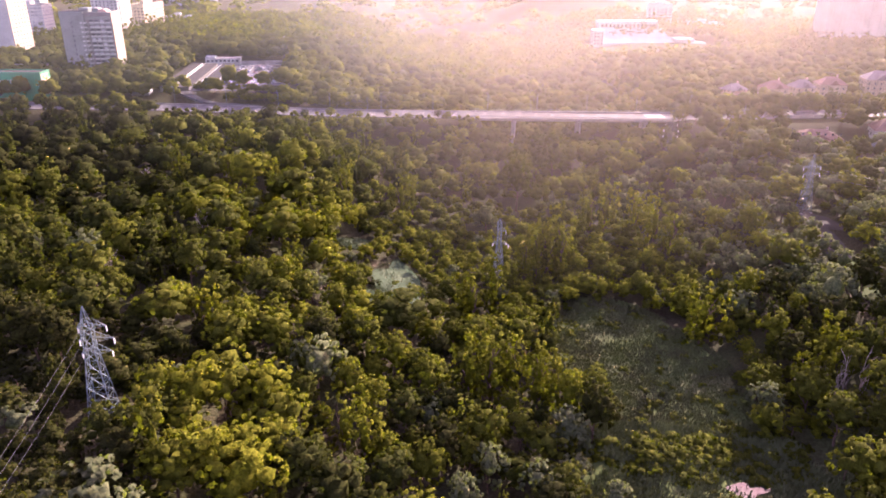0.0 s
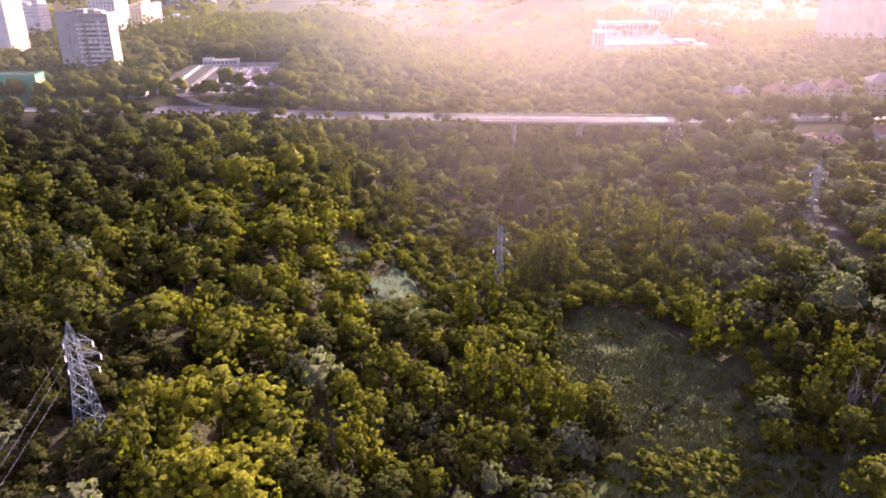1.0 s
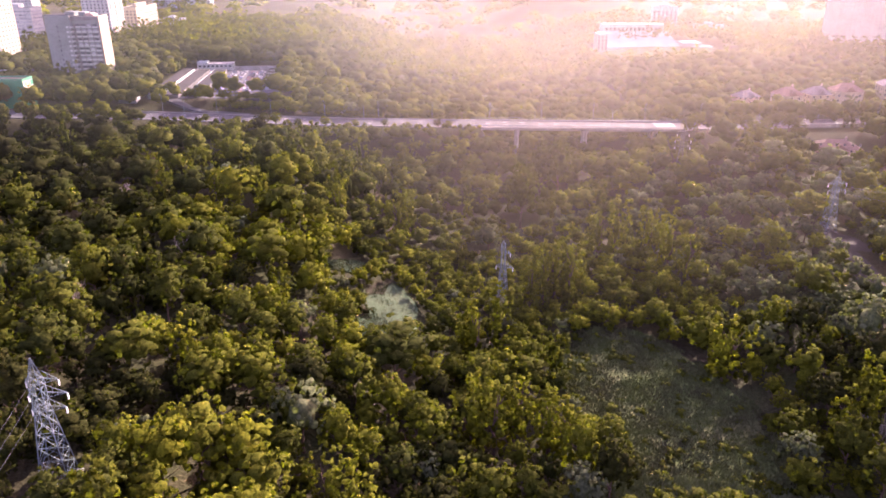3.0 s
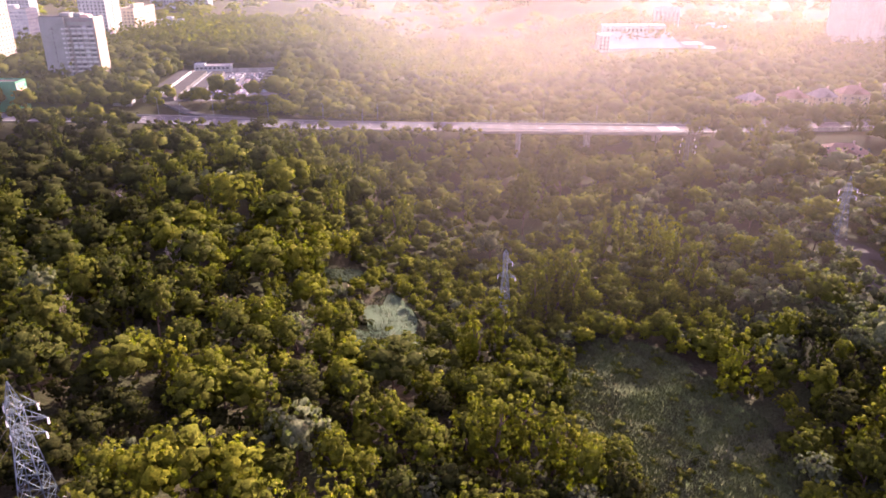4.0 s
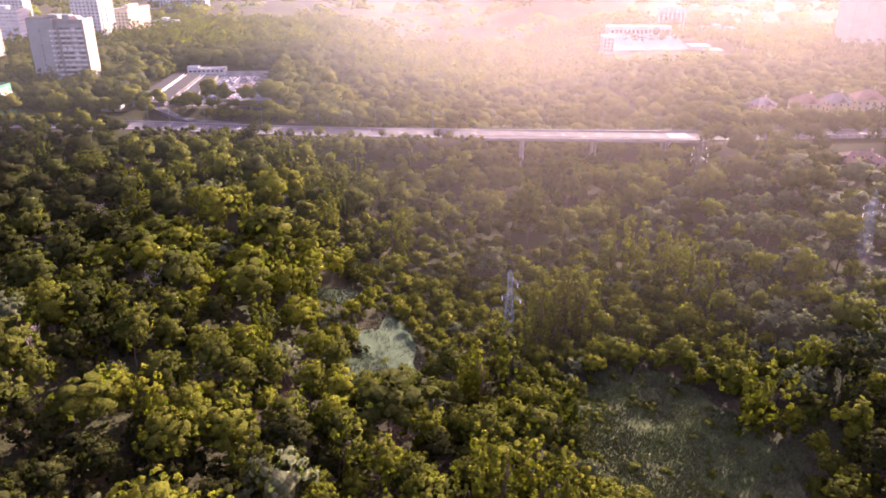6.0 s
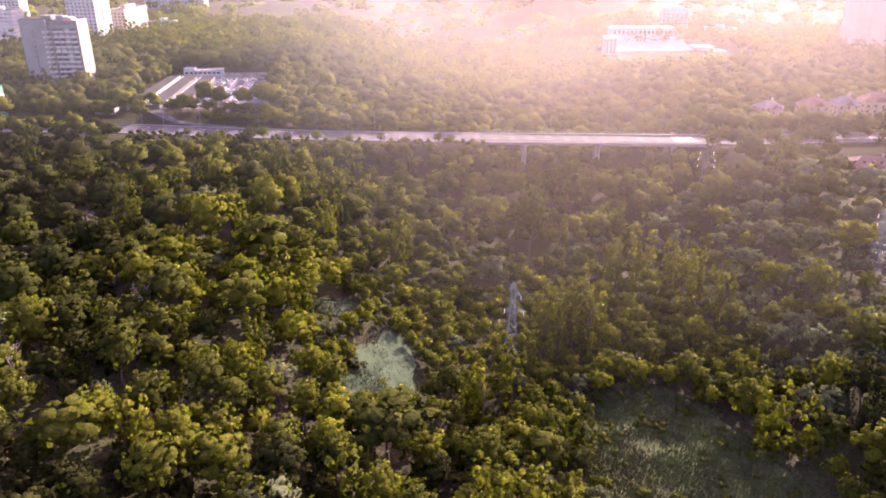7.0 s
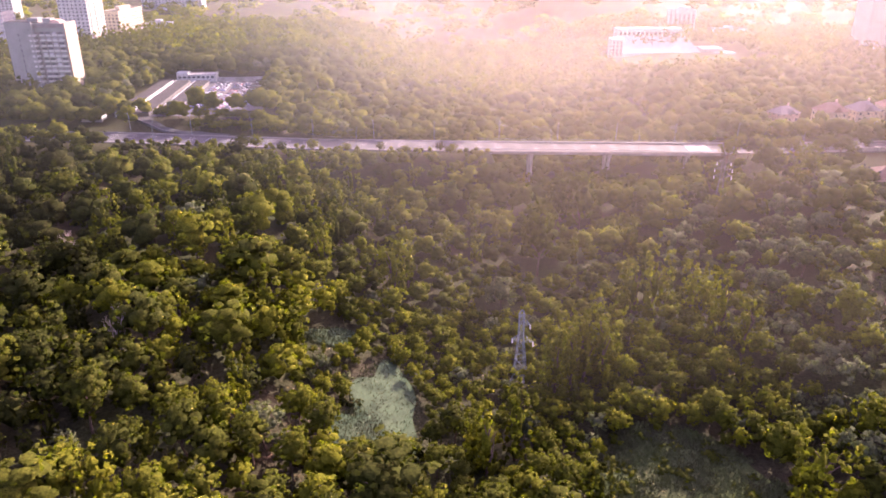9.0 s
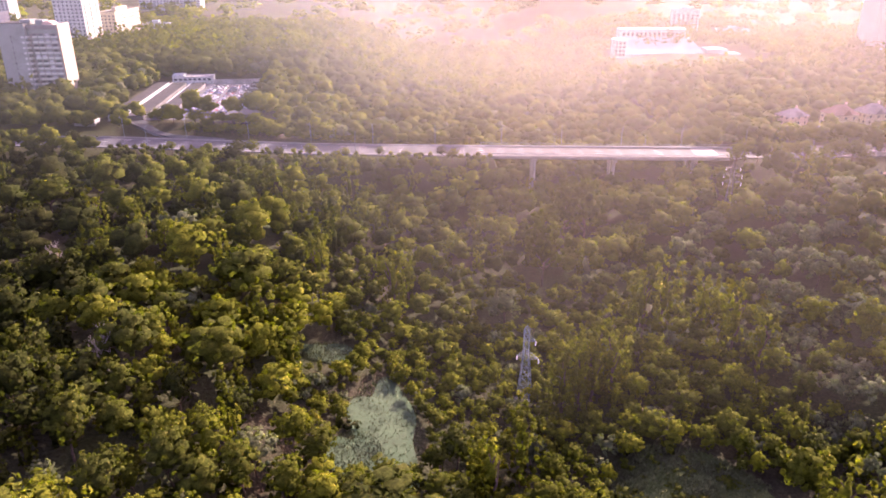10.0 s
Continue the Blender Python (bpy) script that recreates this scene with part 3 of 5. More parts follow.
def open_ground(x, y, margin=0.0):
    for cx, cy, rx, ry, t in MEADOWS + MARSHES + TRACKS:
        if in_ellipse(x, y, cx, cy, rx + margin, ry + margin, t):
            return True
    if -11 < y - 395 < 13:
        return True
    if in_yard(x, y):
        return True
    if in_ellipse(x, y, -130, 409, 28, 5, -18):
        return True
    for cx, cy, rx, ry in HOUSES:
        if abs(x - cx) < rx and abs(y - cy) < ry:
            return True
    if min(math.hypot(x + 76, y - 211), math.hypot(x + 94, y - 182), math.hypot(x + 114, y - 266)) < 4.2:
        return True
    return math.hypot(x + 70, y - 122) < 8.5 or math.hypot(x - 140, y - 261) < 8 or math.hypot(x - 20.4, y - 234.8) < 4


CELL = 6.0
cells = {}
for p in planted:
    cells.setdefault((int(p[0] // CELL), int(p[1] // CELL)), []).append(p)


def room_for(x, y, r, room=0.63):
    i, j = int(x // CELL), int(y // CELL)
    for a in range(i - 2, i + 3):
        for b in range(j - 2, j + 3):
            for q in cells.get((a, b), ()):
                if math.hypot(x - q[0], y - q[1]) < (r + q[2]) * room:
                    return False
    return True


def take(x, y, r):
    cells.setdefault((int(x // CELL), int(y // CELL)), []).append((x, y, r))


def side_kind(x, y, u):
    """Which kind grows where: grey-green trees on the far right slope, mixed wood elsewhere."""
    if x > 85 and 190 < y < 340:
        return "willow" if u < 0.62 else "broad"
    if u < 0.06:
        return "poplar"
    return "willow" if u > 0.93 else "broad"


count = 0
for _ in range(9000):
    y = rng.uniform(84, 206)
    x = rng.uniform(-1, 1) * (0.70 * y + 14)
    if count > 250 or open_ground(x, y, 1.5):
        continue
    kind = side_kind(x, y, rng.uniform())
    r = rng.uniform(3.4, 5.2) if kind != "poplar" else 2.6
    hollow = in_ellipse(x, y, -62, 148, 26, 15) or in_ellipse(x, y, -90, 112, 32, 28)
    if not room_for(x, y, r, 0.52 if hollow else 0.7 if x < -25 else 0.64):
        continue
    take(x, y, r)
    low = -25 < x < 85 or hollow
    # sunlit clumps and shaded hollows are put into the crown tint
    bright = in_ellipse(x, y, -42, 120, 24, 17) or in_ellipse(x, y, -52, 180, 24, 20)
    shading_tint = 3 if hollow or x < -0.3 * y and y < 155 and not bright else (2 if y < 145 else 1) if bright else (0 if x < -0.22 * y or low and x < -30 else None)
    t = tree(kind, x, y, (rng.uniform(5.0, 8.5) if low and x < -30 else rng.uniform(7.5, 13.5) if low else rng.choice([8.5, 11, 13.5, 15.5, 17.5]) * rng.uniform(0.93, 1.07)) * (1.25 if kind == "poplar" else 1.0), rng.uniform(0.85, 1.1) * (1.12 if low else 1.0), shading_tint)
    count += 1
# shrubs at the edges of the open ground and under the trees
shrubs = 0
for _ in range(3000):
    y = rng.uniform(95, 215)
    x = rng.uniform(-1, 1) * (0.66 * y + 8)
    if shrubs >= 60 or open_ground(x, y, -2.0):
        continue
    near_edge = open_ground(x, y, 4.0)
    if not near_edge and rng.uniform() > 0.25:
        continue
    tree("bush", x, y, rng.uniform(2.5, 5.0), rng.uniform(0.9, 1.4))
    shrubs += 1


def woodland(name, label, items, source, bush_share=0.0):
    """Many trees beyond counting, in one mesh."""
    VV, FF, TT, GG, NN, n = [], [], [], [], [], 0
    for kind, x, y, sz, wide, tint in items:
        V, F, h, N, inner = source[kind][int(rng.integers(len(source[kind])))]
        a = rng.uniform(0, 6.283)
        c, s = math.cos(a), math.sin(a)
        P = np.stack([(V[:, 0] * c - V[:, 1] * s) * sz * wide + x, (V[:, 0] * s + V[:, 1] * c) * sz * wide + y, V[:, 2] * sz], -1)
        P[:, 2] += land1(x, y) - 0.2
        NN.append(np.stack([N[:, 0] * c - N[:, 1] * s, N[:, 0] * s + N[:, 1] * c, N[:, 2]], -1))
        VV.append(P)
        FF.append(F + n)
        n += len(V)
        TT.append(np.full(len(V), tint))
        TT[-1][:inner] = tint
        GG.append(np.full(len(V), 0.92 if kind == "willow" else 0.0))
    ob = new(name, mesh_of(name, np.concatenate(VV), np.concatenate(FF), LEAF, np.concatenate(TT), np.concatenate(GG), np.concatenate(NN)))
    return tagged(ob, label, "woodland", kind="stuff")


# the buildings' plots, kept clear
HOUSES += [(-231, 490, 22, 12), (-253, 424, 30, 14), (-320, 557, 20, 18), (-362, 662, 20, 16), (-308, 705, 18, 22), (-299, 765, 12, 32), (-174, 421, 8, 7),
           (196, 364, 17, 13), (232, 360, 16, 14), (185, 455, 12, 14), (209, 448, 13, 20), (228, 450, 12, 20), (247, 452, 14, 20), (281, 460, 18, 22),
           (200, 680, 68, 55), (412, 725, 45, 30), (275, 805, 30, 18), (-142, 712, 9, 34), (-287, 815, 18, 14), (-261, 690, 9, 9)]

items, dense = [], 0
# taller trees before the road at the town's edge
for x in np.arange(-310, -152, 4.2):
    y = rng.uniform(372, 382)
    take(x, y, 4.0)
    items.append(("broad", x + rng.normal(), y, rng.uniform(0.6, 0.85), rng.uniform(1.1, 1.4), rng.uniform(0.0, 0.4)))
# the wood under and before the bridge
for _ in range(400):
    x, y = rng.uniform(-4, 128), rng.uniform(350, 383.5)
    h = min(16.0, max(3.5, float(road_z(x)) - 0.5 - land1(x, y)))
    wide = rng.uniform(1.0, 1.25)
    r = 4.4 * h / 14.5 * wide
    if room_for(x, y, r, 0.7):
        take(x, y, r)
        items.append(("broad", x, y, h / 14.5, wide, rng.uniform(0.0, 0.5)))
for _ in range(40000):
    y = math.sqrt(rng.uniform(88 ** 2, 386 ** 2))
    x = rng.uniform(-1, 1) * (0.67 * y + 14)
    if open_ground(x, y, 1.5):
        continue
    kind = side_kind(x, y, rng.uniform())
    low = float(ease((20 - abs(x - 20)) / 60 + 0.5))
    near_road = y > 345 and -148 < x < 130 and not 30 < x < 120
    sz = rng.choice([0.62, 0.8, 0.95, 1.12, 1.3]) * rng.uniform(0.92, 1.08) * (1 - 0.3 * low)
    if -35 < x < 98 and 200 < y < 305:
        sz *= 0.55
    if in_ellipse(x, y, -16, 216, 20, 34, 8):
        sz *= 0.6
    if in_ellipse(x, y, -62, 148, 26, 15) or in_ellipse(x, y, -90, 112, 32, 28):
        sz *= 0.6
    if 172 < x < 262 and 338 < y < 364:
        sz *= 0.4
    if 118 < x < 160 and 205 < y < 262:
        sz *= 0.6
    if near_road:
        sz = min(sz, max(0.24, (float(road_z(x)) + 1.5 + (386 - y) * 0.12 - land1(x, y)) / 14.5))
    wide = rng.uniform(1.0, 1.25) * (1 + 0.12 * low)
    r = 4.6 * sz * wide if kind != "poplar" else 2.4
    if not room_for(x, y, r, (0.6 if in_ellipse(x, y, -62, 148, 30, 22) or in_ellipse(x, y, -90, 112, 36, 31) else 0.8 if x < -0.15 * y else 0.75) if y < 268 else 0.9):
        continue
    take(x, y, r)
    # light and shade by place, painted into the tint: darker left and in hollows
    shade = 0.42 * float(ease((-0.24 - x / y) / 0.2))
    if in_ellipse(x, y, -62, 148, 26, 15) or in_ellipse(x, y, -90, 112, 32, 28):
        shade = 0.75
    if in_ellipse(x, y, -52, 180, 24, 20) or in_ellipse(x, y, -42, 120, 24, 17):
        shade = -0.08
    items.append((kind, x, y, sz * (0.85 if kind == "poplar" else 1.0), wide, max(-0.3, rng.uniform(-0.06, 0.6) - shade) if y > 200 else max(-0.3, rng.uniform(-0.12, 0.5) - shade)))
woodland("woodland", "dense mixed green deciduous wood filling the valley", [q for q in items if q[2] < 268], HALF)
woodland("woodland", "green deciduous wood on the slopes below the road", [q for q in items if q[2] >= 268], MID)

under = []
for _ in range(450):
    y = math.sqrt(rng.uniform(110 ** 2, 386 ** 2))
    x = rng.uniform(-1, 1) * (0.67 * y + 10)
    if not open_ground(x, y, 0.5):
        under.append(("bush", x, y, rng.uniform(0.6, 1.2), rng.uniform(0.9, 1.4), rng.uniform(0.1, 0.5)))
for k in range(380):
    cx, cy, rx, ry, tn = MEADOWS[max(0, k % 5 - 2)]
    x, y = cx + rng.uniform(-1, 1) * rx, cy + rng.uniform(-1, 1) * ry
    if in_ellipse(x, y, cx, cy, rx, ry, tn) and not in_ellipse(x, y, 65, 121, 9, 7):
        under.append(("bush", x, y, rng.uniform(0.14, 0.36), rng.uniform(1.3, 2.6), rng.uniform(0.0, 0.2)))
for _ in range(150):
    x, y = 57 + rng.normal() * 11, 134 + rng.normal() * 4
    under.append(("bush", x, y, rng.uniform(0.4, 0.75), rng.uniform(1.2, 1.8), rng.uniform(0.0, 0.2)))
woodland("undergrowth", "low green shrubs and saplings under the trees", [q for q in under if q[2] < 230], VERGE)
woodland("undergrowth", "low green shrubs and saplings on the far slopes", [q for q in under if q[2] >= 230], FAR)
far = []
for x in np.arange(-92, 18, 3.4):
    for y in (411.5, 417):
        far.append(("broad", x + rng.normal() * 0.8, y + rng.normal() * 0.8, rng.uniform(0.4, 0.52), rng.uniform(1.4, 1.7), rng.uniform(0.25, 0.6)))
for _ in range(26000):
    y = math.sqrt(rng.uniform(408 ** 2, 860 ** 2))
    x = rng.uniform(-1, 1) * (0.68 * y + 20)
    if open_ground(x, y, 2) or in_ellipse(x, y, -130, 409, 26, 5, -18):
        continue
    r = rng.uniform(3.6, 5.4)
    if not room_for(x, y, r, 0.66):
        continue
    take(x, y, r)
    town = x < -0.40 * y and y > 430
    dark = -195 < x < -50 and 535 < y < 640
    kind = "poplar" if (town and rng.uniform() < 0.18) else ("willow" if rng.uniform() < 0.1 else "broad")
    sz = rng.uniform(0.7, 1.05)
    if y < 424 and x > -165:
        sz *= 0.85
    far.append((kind, x, y, sz * (1.15 if dark else 1.0), rng.uniform(1.05, 1.35), 0.0 if dark else rng.uniform(-0.1, 0.12 if town else 0.42)))
for _ in range(1500):
    x, y = rng.uniform(-150, 150), rng.uniform(-90, 92)
    if (y < 80 or abs(x) > 0.70 * y + 12) and room_for(x, y, 4.5, 0.8):
        take(x, y, 4.5)
        far.append(("broad", x, y, rng.uniform(0.7, 1.1), rng.uniform(0.95, 1.2), rng.uniform(0.05, 0.5)))
for _ in range(26):
    y = rng.uniform(585, 700)
    far.append(("poplar", y * rng.uniform(-0.40, -0.335), y, rng.uniform(0.85, 1.15), 1.1, 0.0))
woodland("far_woodland", "green woodland and hedges just beyond the road", [q for q in far if 0 < q[2] < 455], VERGE)
woodland("far_woodland", "green woodland on the rising ground beyond the road", [q for q in far if q[2] <= 0 or 455 <= q[2] < 600], FAR)
woodland("far_woodland", "hazy green woodland on the rising ground far off", [q for q in far if q[2] >= 600], HAZY)

distant = []
for _ in range(1200):
    y = math.sqrt(rng.uniform(850 ** 2, 1900 ** 2))
    x = rng.uniform(-1, 1) * (0.66 * y + 40)
    if not open_ground(x, y, 2):
        distant.append(("broad", x, y, rng.uniform(0.8, 1.2), rng.uniform(1.6, 2.3), rng.uniform(0.1, 0.6)))
woodland("distant_woodland", "hazy wooded hills far beyond the town", distant, DISTANT)


# ---- open ground ----
def patch(name, ellipse, lift, mat, label, category, wav=0.16, z=None):
    cx, cy, rx, ry, turn = ellipse
    c, s = math.cos(radians(turn)), math.sin(radians(turn))
    rings, seg = 10, 48
    v, f = [], []
    for i in range(rings + 1):
        for j in range(seg):
            a = 2 * math.pi * j / seg
            k = i / rings * (1 + wav * math.sin(3 * a + cx) + wav * 0.7 * math.sin(5 * a + cy))
            u, w = rx * k * math.cos(a), ry * k * math.sin(a)
            x, y = cx + u * c - w * s, cy + u * s + w * c
            v.append((x, y, land1(x, y) + lift if z is None else z))
            if i:
                b0, b1 = (i - 1) * seg, i * seg
                f.append((b0 + j, b1 + j, b1 + (j + 1) % seg, b0 + (j + 1) % seg))
    return tagged(link_mesh(name, v, f, mat, smooth=True), label, category, kind="structure")


for k, e in enumerate(MARSHES):
    patch("marsh", e, 0.25 + 0.01 * k, MARSH, "pale green duckweed-covered marsh in a clearing", "marsh")
for k, e in enumerate(MEADOWS):
    patch("meadow", e, 0.22 + 0.015 * k, MEADOW, "rough olive turf of the shaded clearing", "meadow", 0.06)
for e in TRACKS:
    patch("dirt_track", e, 0.2, TRACK, "bare trodden earth track beside the pylon", "track")
patch("pond", (65, 121, 4.0, 2.4, 10), 0, WATER, "small pond reflecting pale sky between reeds", "pond", 0.3, z=land1(65, 121) + 0.45)


def blades(name, regions, n, size, mat, label, category):
    """Tufts of standing blades over open ground."""
    C = []
    while len(C) < n:
        cx, cy, rx, ry, turn = regions[int(rng.integers(len(regions)))]
        a, k = rng.uniform(0, 6.283), math.sqrt(rng.uniform())
        u, w = rx * k * math.cos(a) * 1.1, ry * k * math.sin(a) * 1.1
        c, s = math.cos(radians(turn)), math.sin(radians(turn))
        x, y = cx + u * c - w * s, cy + u * s + w * c
        if noise.noise((x * 0.12, y * 0.12, 0)) > rng.uniform(-0.7, 0.1) and not (in_ellipse(x, y, 65, 121, 6, 4) and rng.uniform() < 0.75):
            C.append((x, y, 0))
    C = np.array(C)
    C[:, 2] = land(C[:, 0], C[:, 1]) + size * 0.25
    C[:, 2] -= size * 0.3
    v, f = tufts(C, size)
    return tagged(new(name, mesh_of(name, v, f, mat, 0.3, 0.0)), label, category, kind="stuff")


blades("meadow_grass", MEADOWS[:1], 52000, 0.75, GRASS, "rough olive grass of the clearing with brown patches", "grass")
blades("reeds", [(57, 136, 24, 8, -4), (57, 136, 24, 8, -4), (62, 118, 30, 14, 0)], 46000, 1.2, REED, "dense green reeds at the damp end of the clearing", "reeds")


blades("marsh_grass", MARSHES, 9000, 0.55, GRASS, "pale tufts of marsh grass in the clearing", "grass")


def dead_tree(x, y, h, mat, label, spread=0.5, twigs=3):
    ob = empty("dead_tree", pose(x, y, land1(x, y)), label, "tree", "bare trees")
    trunk = bmesh.new()
    twig = bmesh.new()

    def grow(p, d, length, r, level):
        q = p + d * length
        strut(trunk if level < 2 else twig, p, q, r, 5, r * 0.6)
        if level < 4:
            for _ in range(twigs if level else twigs + 3):
                s = p.lerp(q, rng.uniform(0.45, 1.0))
                e = (d + Vector(rng.normal(size=3)) * spread).normalized()
                e.z = abs(e.z) * 0.8 + 0.45
                grow(s, e.normalized(), length * rng.uniform(0.5, 0.72), r * 0.56, level + 1)

    grow(Vector((0, 0, -0.4)), Vector((0.03, 0.02, 1)), h * 0.42, 0.24, 0)
    part("trunk", trunk, mat, ob)
    part("branchwork", twig, mat, ob)
    return ob


dead_tree(-76, 213, 18, DEADWOOD, "bare pinkish-grey dead tree among green crowns", 0.36, 3)
dead_tree(-94, 184, 15, DEADWOOD, "bare brown dead tree among green crowns", 0.28, 3)
dead_tree(-114, 268, 15, DEADWOOD, "bare brown dead tree among green crowns", 0.28, 3)
for x, y in ((95, 146), (97.5, 147.5), (100, 145)):
    dead_tree(x, y, 17, BIRCHWOOD, "tall bare tree with pale leaning trunk at the clearing", 0.28, 2)


# ---- pylons ----
def pylon(x, y, height, base, turn, arms, mat, label, sink=0.0, waist=0.62, bays=9, peak=0.18, both=True):
    """A lattice tower: four legs, bracing, cross-arms with insulator strings. arms: (share of height, reach to the right, reach to the left)."""
    ob = empty("power_pylon", pose(x, y, land1(x, y) - sink, 0, 0, turn), label, "pylon", "pylons of the power line")
    def half(z):
        t = z / height
        if t < waist:
            return base / 2 * (1 - t / waist) + base * 0.19 * t / waist
        if t < 1 - peak:
            return base * 0.19
        return base * 0.19 * max(1 - (t - 1 + peak) / peak, 0.06)
    zs = [height * k / bays for k in range(bays + 1)]
    zs = sorted(zs[:-1] + [height * waist, height * (1 - peak), height])
    for sx, sy in ((-1, -1), (1, -1), (1, 1), (-1, 1)):
        bm = bmesh.new()
        tube(bm, [(sx * half(a), sy * half(a), a) for a in zs], [0.11 if a < height * waist else 0.085 for a in zs])
        part("leg", bm, mat, ob)
    for face in range(4):
        bm = bmesh.new()
        R = Matrix.Rotation(face * math.pi / 2, 3, "Z")
        for a, b in zip(zs, zs[1:]):
            ha, hb = half(a), half(b)
            strut(bm, R @ Vector((-ha, ha, a)), R @ Vector((hb, hb, b)), 0.052)
            strut(bm, R @ Vector((ha, ha, a)), R @ Vector((-hb, hb, b)), 0.052)
            strut(bm, R @ Vector((-hb, hb, b)), R @ Vector((hb, hb, b)), 0.045)
        part("bracing", bm, mat, ob)
    tips = []
    for share, right, left in arms:
        z = height * share
        w = half(z)
        for sgn, reach in ((1, right), (-1, left)):
            if not reach:
                continue
            bm = bmesh.new()
            tip = Vector((sgn * (w + reach), 0, z + 0.25))
            for sy in (-1, 1):
                strut(bm, (sgn * w, sy * w, z), tip, 0.052)
                strut(bm, (sgn * w, sy * w, z + 1.5), tip, 0.052)
                for t in (0.3, 0.6):
                    p = Vector((sgn * w, sy * w, z)).lerp(tip, t)
                    strut(bm, p, Vector((sgn * w, sy * w, z + 1.5)).lerp(tip, t), 0.04)
                    strut(bm, p, Vector((sgn * w, -sy * w, z)).lerp(tip, t), 0.04)
            arm = part("crossarm", bm, mat, ob)
            bm = bmesh.new()
            tube(bm, [tip + Vector((0, 0, -0.12 - k * 0.08)) for k in range(17)], [0.06 + 0.11 * (k % 2) for k in range(17)], 8)
            part("insulator", bm, GLASSY, arm, "pale glass insulator string")
            tips.append(ob.matrix_world @ (tip + Vector((0, 0, -1.4))))
    for sx, sy in ((-1, -1), (1, -1), (1, 1), (-1, 1)):
        bm = soft_box(sx * base / 2 - 0.5, sx * base / 2 + 0.5, sy * base / 2 - 0.5, sy * base / 2 + 0.5, -1.0, 0.35, 0.08)
        part("footing", bm, CONCRETE, ob)
    return ob, tips


def cable(name, a, b, sag, r=0.022, label="thin aluminium power line conductor hanging between pylons"):
    bm = bmesh.new()
    a, b = Vector(a), Vector(b)
    pts = [a.lerp(b, k / 24) - Vector((0, 0, 4 * sag * (k / 24) * (1 - k / 24))) for k in range(25)]
    tube(bm, pts, r, 4)
    me = bpy.data.meshes.new(name)
    bm.to_mesh(me)
    bm.free()
    me.materials.append(WIRE)
    return tagged(new(name, me), label, "cable", "conductors of the power line")


_, tips_l = pylon(-71, 126, 26.5, 5.2, 8, [(0.60, 3.0, 0.7), (0.71, 3.8, 0.8), (0.82, 2.8, 0.6)], STEEL, "tall grey galvanised lattice pylon standing among dense trees")
_, tips_c = pylon(20.4, 234.8, 21.3, 3.4, -20, [(0.56, 2.6, 1.6), (0.80, 1.7, 0)], STEEL, "slender grey lattice pylon rising from low trees", peak=0.05)
_, tips_r = pylon(140.3, 262, 23.0, 4.2, 10, [(0.66, 3.2, 2.2), (0.78, 3.0, 2.6)], STEEL, "grey lattice pylon on a bare earth patch")
_, tips_f = pylon(112.5, 347, 24.5, 3.6, -12, [(0.62, 3.0, 2.4), (0.74, 3.0, 2.4), (0.86, 2.2, 2.0)], DARKSTEEL, "dark lattice pylon in the trees before the bridge")
for k, tip in enumerate(tips_l):
    if k % 2:
        cable("conductor", tip, (-68 + 0.8 * k, -40, 18 + 1.6 * k), 9.0)
for k, tip in enumerate(tips_r):
    if k % 2 == 0:
        cable("conductor", tip, (250 + 3 * k, 190, 18 + 2 * k), 4.0, 0.03)


# ---- town ----
def pane_mesh(w, h, mat, name="window", depth=0.12):
    bm = boxes((-w / 2, w / 2, -depth, 0.02, -h / 2, h / 2))
    me = bpy.data.meshes.new(name)
    bm.to_mesh(me)
    bm.free()
    me.materials.append(mat)
    return me


PANES = {}


def window_grid(parent, face, width, z0, floors, step, cols, w, h, mat, origin, every=None, inset=0.0):
    """Windows on one face of a block. face: turn in degrees about z of the outward side (0 looks to -y)."""
    key = (w, h, mat.name)
    if key not in PANES:
        PANES[key] = pane_mesh(w, h, mat)
    R = pose(*origin, 0, 0, face)
    for i in range(floors):
        for j in range(cols):
            if every and not every(i, j):
                continue
            shared("window", PANES[key], parent, R @ pose((j + 0.5) / cols * width - width / 2, -0.03 + inset, z0 + (i + 0.5) * step))


